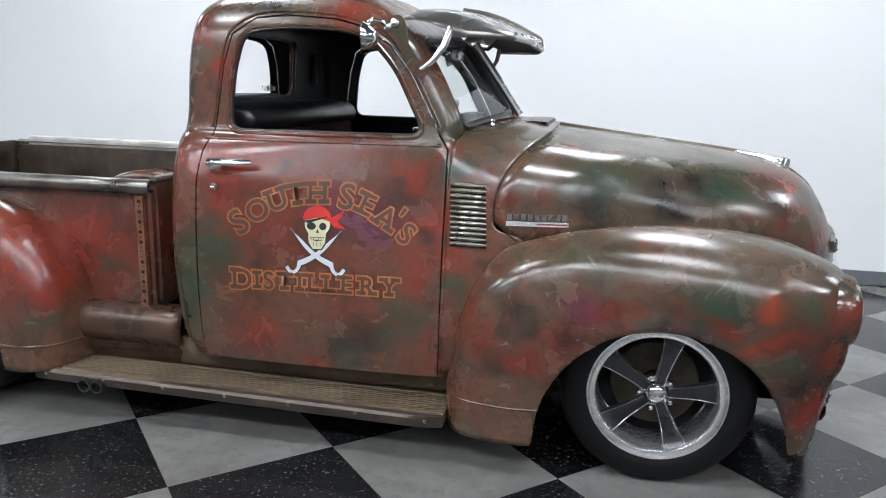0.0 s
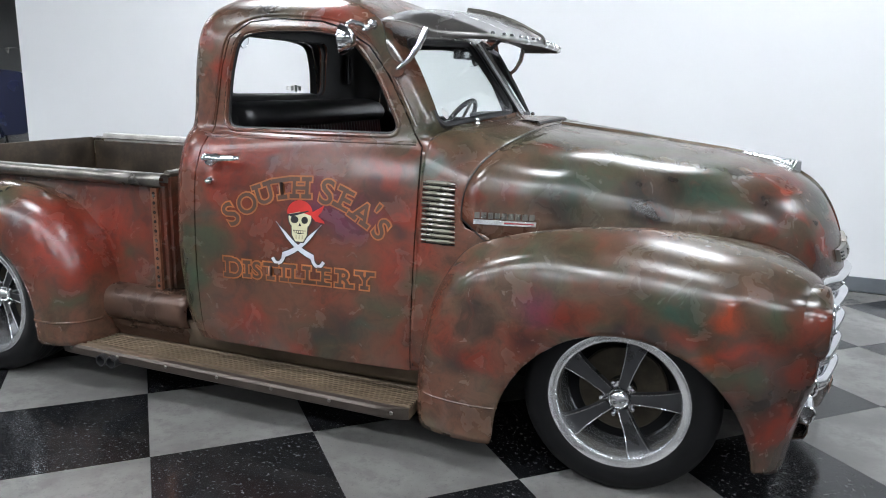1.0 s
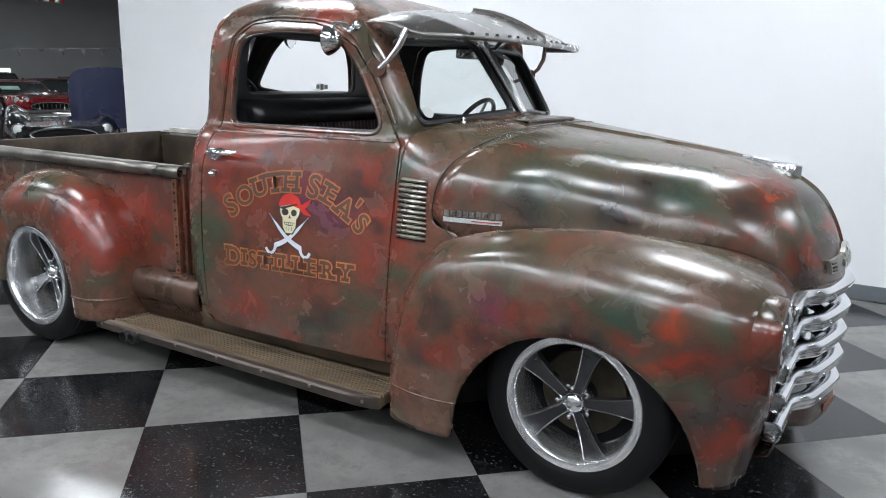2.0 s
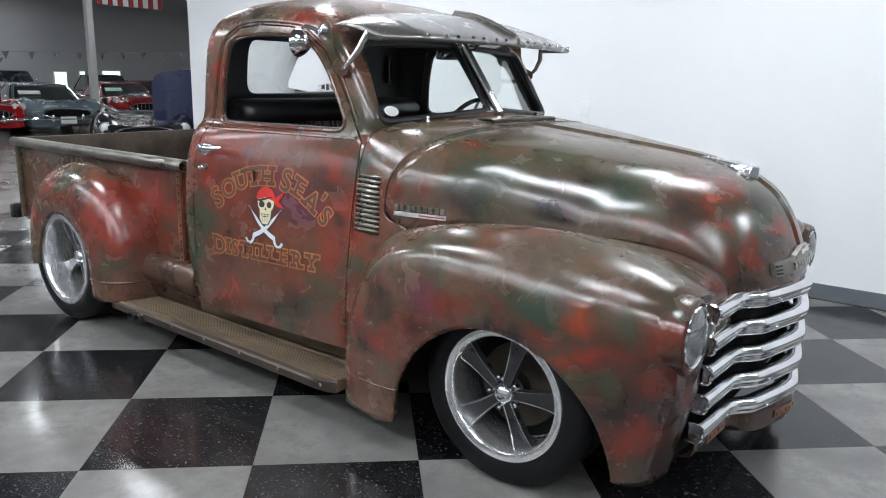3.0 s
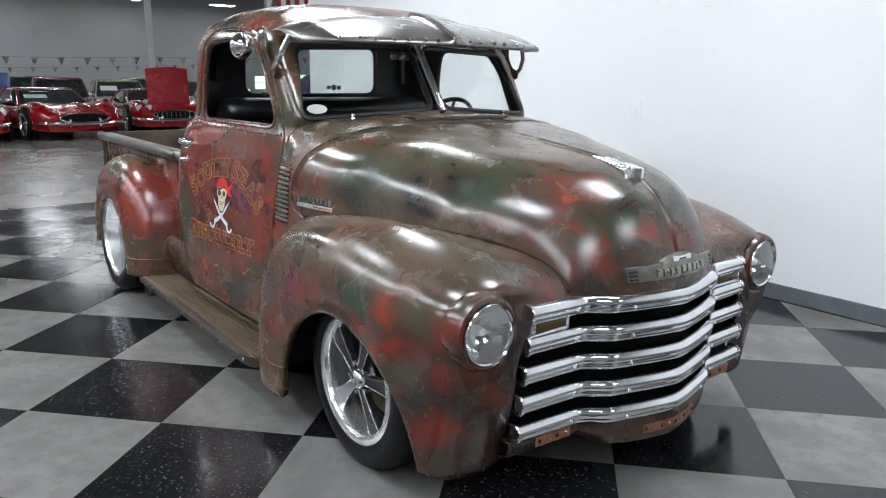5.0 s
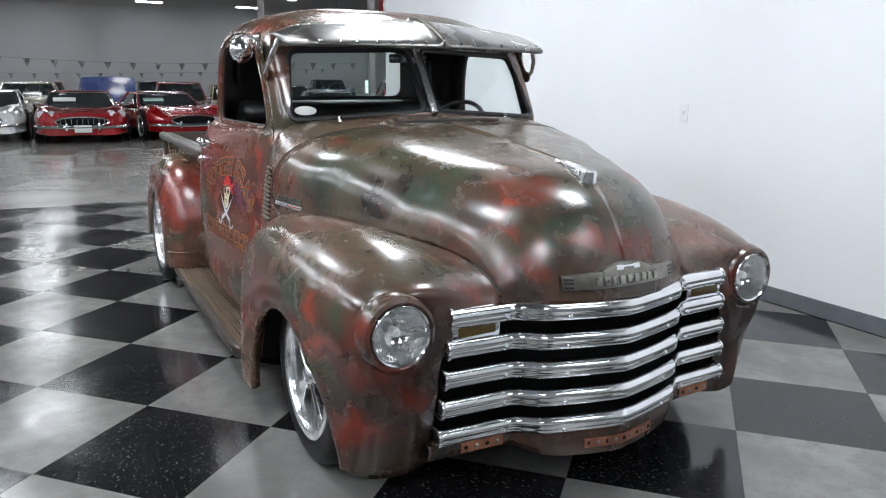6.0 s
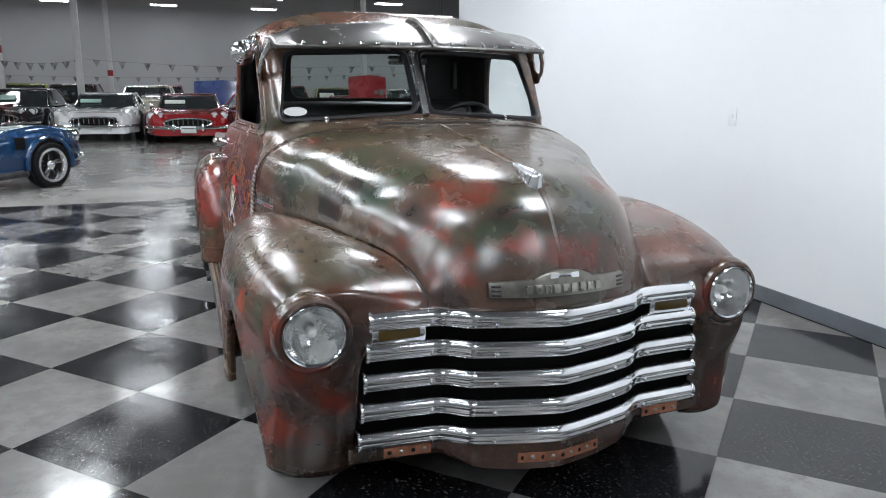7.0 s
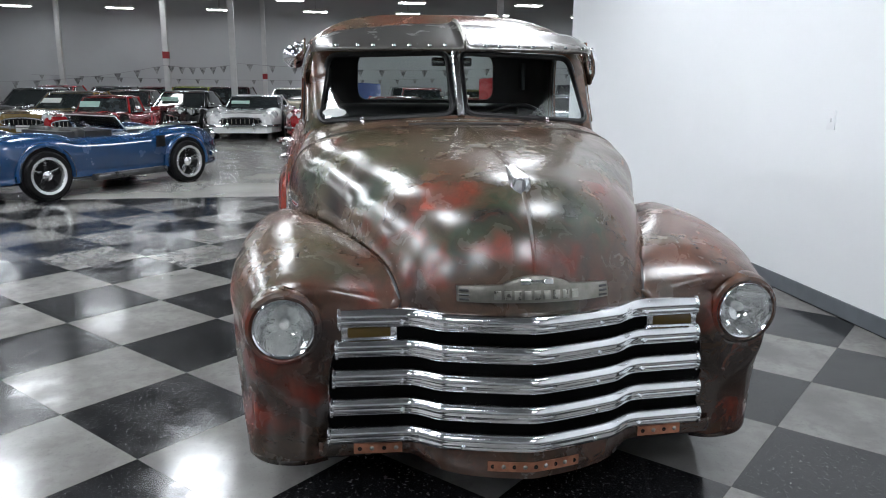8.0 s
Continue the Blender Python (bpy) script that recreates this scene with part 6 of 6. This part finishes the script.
        panel = prism_bm(shape, "x", -0.02, 0.02)
        bmesh.ops.transform(panel, matrix=Matrix.Translation((-0.5, aside, foot_z)) @ Matrix.Rotation(-math.atan2(lean, tall), 4, "Y"), verts=panel.verts)
        part("open_hood", panel, lid or colour, c, "raised hood panel")
        part("engine", box_bm((-1.0, 0, deck - 0.02), (0.8, 0.8, 0.14), 0.04), GUNMETAL, c)
    return c


def front_at(x, y, turn=0):
    return pose(x, y, 0, 0, 0, turn)


parked_car("glossy white two-seat classic convertible with dark grille", C_WHITE, front_at(-14.0, -2.65, -4), style="vette", paper=TEAL_PAPER, height=1.22)
parked_car("bright red two-seat classic convertible with chrome bumper", C_RED, front_at(-13.1, -0.72, -3), style="vette", height=1.22)
parked_car("bright red sharp-nosed sports coupe beside the convertible", C_RED, front_at(-13.3, 1.52, 8), style="pointed", paper=TEAL_PAPER, height=1.20)
parked_car("bright red classic convertible with its hood raised", C_RED, front_at(-13.9, 3.6, -4), style="vette", paper=None, height=1.15, hood=(0.95, 0.82, 0.10))
parked_car("silver blue sharp-nosed sports coupe", C_SILVER, front_at(-13.8, 5.2, -12), style="pointed", height=1.22)
parked_car("bright red fastback coupe behind the black street rod", C_RED, front_at(-16.2, 8.6, -12), paper=TEAL_PAPER, height=1.25)
parked_car("black classic coupe with a sheet in its windscreen", C_BLACK, front_at(-15.6, -4.85, -8), paper=TEAL_PAPER, height=1.30)
parked_car("wine red saloon with dark roof", C_WINE, front_at(-18.6, -3.9, -5), paper=None, height=1.42)
parked_car("lime yellow saloon in a back row", C_LIME, front_at(-21.5, -5.4), paper=None, height=1.40)
parked_car("cream pickup in the second row", C_CREAM, front_at(-17.6, -1.75, -4), style="pickup", height=1.40, deck=0.98, paper=None)
parked_car("bright blue coupe with its hood raised", C_SKY, front_at(-18.0, 0.28, -2), paper=None, height=1.3, hood=(1.35, 0.66, 0.05))
parked_car("pale yellow saloon in the second row", C_YELLOW, front_at(-18.4, 3.9, -6), height=1.36)
parked_car("red and white saloon in the second row", C_RED, front_at(-18.0, 2.2, -6), height=1.42, paper=None)
parked_car("pale yellow coupe in the second row", C_CREAM, front_at(-18.3, 5.6, -8), height=1.34)
parked_car("navy blue pickup at the back of the hall", C_NAVY, front_at(-25.5, 9.6, -8), style="pickup", height=1.55, deck=1.05, paper=None)
parked_car("black saloon near the far windows", C_BLACK, front_at(-22.0, 11.4, -10), height=1.45, paper=None)
parked_car("black coupe near the far windows", C_BLACK, front_at(-20.0, 13.4, -10), height=1.35, paper=None)
parked_car("wine red coupe at the back of the hall", C_WINE, front_at(-17.2, 10.4, -10), height=1.3, paper=None)
parked_car("gold saloon in the front row", C_GOLD, front_at(-13.8, -7.35, -10), height=1.30)
parked_car("red street rod in the front row", C_RED, front_at(-12.8, -6.0, -10), style="pickup", height=1.22, length=3.8, width=1.6, deck=0.78, paper=TEAL_PAPER)
parked_car("wine red coupe in the second row", C_WINE, front_at(-17.0, -6.6, -6), height=1.3)
parked_car("black coupe in the third row", C_BLACK, front_at(-20.0, -7.9, -6), height=1.4, paper=None)
parked_car("red saloon in the third row", C_RED, front_at(-20.5, -9.8, -6), height=1.42, paper=None)
parked_car("black saloon in the second row", C_BLACK, front_at(-16.8, -9.2, -8), height=1.36, paper=None)
parked_car("red coupe far back in the hall", C_RED, front_at(-23.5, -7.0), height=1.36, paper=None)
parked_car("red coupe far back beside the column", C_RED, front_at(-23.0, -1.2), height=1.36, paper=None)
parked_car("black saloon far back in the hall", C_BLACK, front_at(-23.0, 2.5), height=1.42, paper=None)
parked_car("white saloon far back in the hall", C_WHITE, front_at(-22.6, 0.6), height=1.42, paper=None)
parked_car("yellow coupe far back in the hall", C_YELLOW, front_at(-22.6, 6.5, 8), height=1.4, paper=None)
parked_car("black street rod with a navy tilting hood raised", C_BLACK, front_at(-8.0, 3.55, -30), paper=None, style="open", length=3.9, width=1.55, deck=0.72, quad=False, hood=(1.05, 0.88, 0.06, 0.66, 0.52), lid=C_NAVY)
parked_car("metallic blue open roadster with white stripes", C_BLUE, pose(-6.75, -2.64, 0, 0, 0, 140.5) @ pose(0.655, 0.745, 0), length=3.45, width=1.60, deck=0.73, style="roadster", quad=False, paper=None)

# ---- lamps ----
def ceiling_lamp(material, long, wide, label):
    lamp = thing("ceiling_light", label, "ceiling light", "ceiling lights")
    part("housing", box_bm((0, 0, 0.05), (long + 0.10, wide + 0.08, 0.08), 0.01), WHITE_POST, lamp, smooth=30)
    part("diffuser", box_bm((0, 0, 0.0), (long, wide, 0.02), 0.004), material, lamp, smooth=30)
    for s in (-0.15, 0.15):
        part("hanger", tube_bm([(s, 0, 0.08), (s, 0, 5.41 - LAMP_Z)], 0.006, 6), STEEL, lamp)
    return lamp


HALL_Z = LAMP_Z - 0.2
hall_lamp = ceiling_lamp(TUBE, 0.42, 0.90, "bright fluorescent high-bay ceiling light")
hall_lamp.matrix_basis = pose(-27.0, -12.1, HALL_Z)
for j in range(1, 7):
    copy_thing(hall_lamp, pose(-27.0, -12.1 + 3.7 * j, HALL_Z))
for x in (-22.8, -18.4, -13.6, -9.3):
    for j in range(8):
        copy_thing(hall_lamp, pose(x, -10.2 + 4.2 * j, HALL_Z))
studio_lamp = ceiling_lamp(STUDIO, 1.20, 0.70, "wide bright ceiling light out of view above the photo bay")
studio_lamp.matrix_basis = pose(-1.8, 1.2, LAMP_Z)
# rows at y -5.4 and -8.8 are unseen additions that brighten the truck's flank
for x, y in ((-5.9, -2.6), (-6.3, 2.5), (2.1, 1.3), (-1.8, -2.2), (2.1, -2.2), (-1.8, -5.4), (2.1, -5.4), (6.4, 1.2), (6.4, -2.2), (-5.9, -5.4), (-5.9, -8.8), (-1.8, -8.8), (2.1, -8.8), (6.4, -8.8), (6.4, -5.4), (-3.85, -5.4), (0.15, -5.4), (4.2, -5.4)):
    copy_thing(studio_lamp, pose(x, y, LAMP_Z))

# ---- tiles of the near floor ----
def clip(poly, axis, value, keep_less):
    out = []
    for k, p in enumerate(poly):
        q = poly[k - 1]
        a, b = (p[axis] <= value) == keep_less, (q[axis] <= value) == keep_less
        if a != b:
            f = (value - q[axis]) / (p[axis] - q[axis])
            out.append(tuple(q[i] + (p[i] - q[i]) * f for i in (0, 1)))
        if a:
            out.append(p)
    return out


half = D / math.sqrt(2)
TURN_F = radians(-1.8)
BASE = Vector((0.2472, -0.8877))
shared, loose = {}, {0: bmesh.new(), 1: bmesh.new()}


def tile_bm(poly, bm=None):
    return prism_bm(poly, "z", -0.006, 0.0, bm)


for i in range(-30, 31):
    for j in range(-30, 31):
        u, w = i + 0.5, j + 0.5
        loc = Vector(((u + w) * half, (w - u) * half))
        c = BASE + Matrix.Rotation(TURN_F, 2) @ loc
        if not (EDGE_X - 0.5 < c.x < 9.0 and -9.0 < c.y < WALL_Y + 0.5):
            continue
        g = half - 0.0012
        rot = Matrix.Rotation(TURN_F, 2)
        corners = [tuple(c + rot @ Vector(p)) for p in ((g, 0), (0, g), (-g, 0), (0, -g))]
        poly = clip(clip(corners, 0, EDGE_X, False), 1, WALL_Y - 0.012, True)
        if len(poly) < 3:
            continue
        dark = (i + j) % 2
        near = -5.2 < c.x < 4.0 and -4.2 < c.y
        if not near:
            tile_bm(poly, loose[dark])
        elif len(poly) == 4 and poly == corners:
            if dark not in shared:
                shared[dark] = mesh_of(tile_bm([tuple(rot @ Vector(p)) for p in ((g, 0), (0, g), (-g, 0), (0, -g))]), "tile", TILE_DARK if dark else TILE_LIGHT, 0)
            t = new("tile", shared[dark])
            t.parent, t.location = subfloor, (c.x, c.y, 0)
        else:
            local = [(p[0] - c.x, p[1] - c.y) for p in poly]
            t = new("tile", mesh_of(tile_bm(local), "tile", TILE_DARK if dark else TILE_LIGHT, 0))
            t.parent, t.location = subfloor, (c.x, c.y, 0)
for dark in (0, 1):
    rest = part("tile_field", loose[dark], TILE_DARK if dark else TILE_LIGHT, subfloor, smooth=0)
    tagged(rest, kind="stuff")
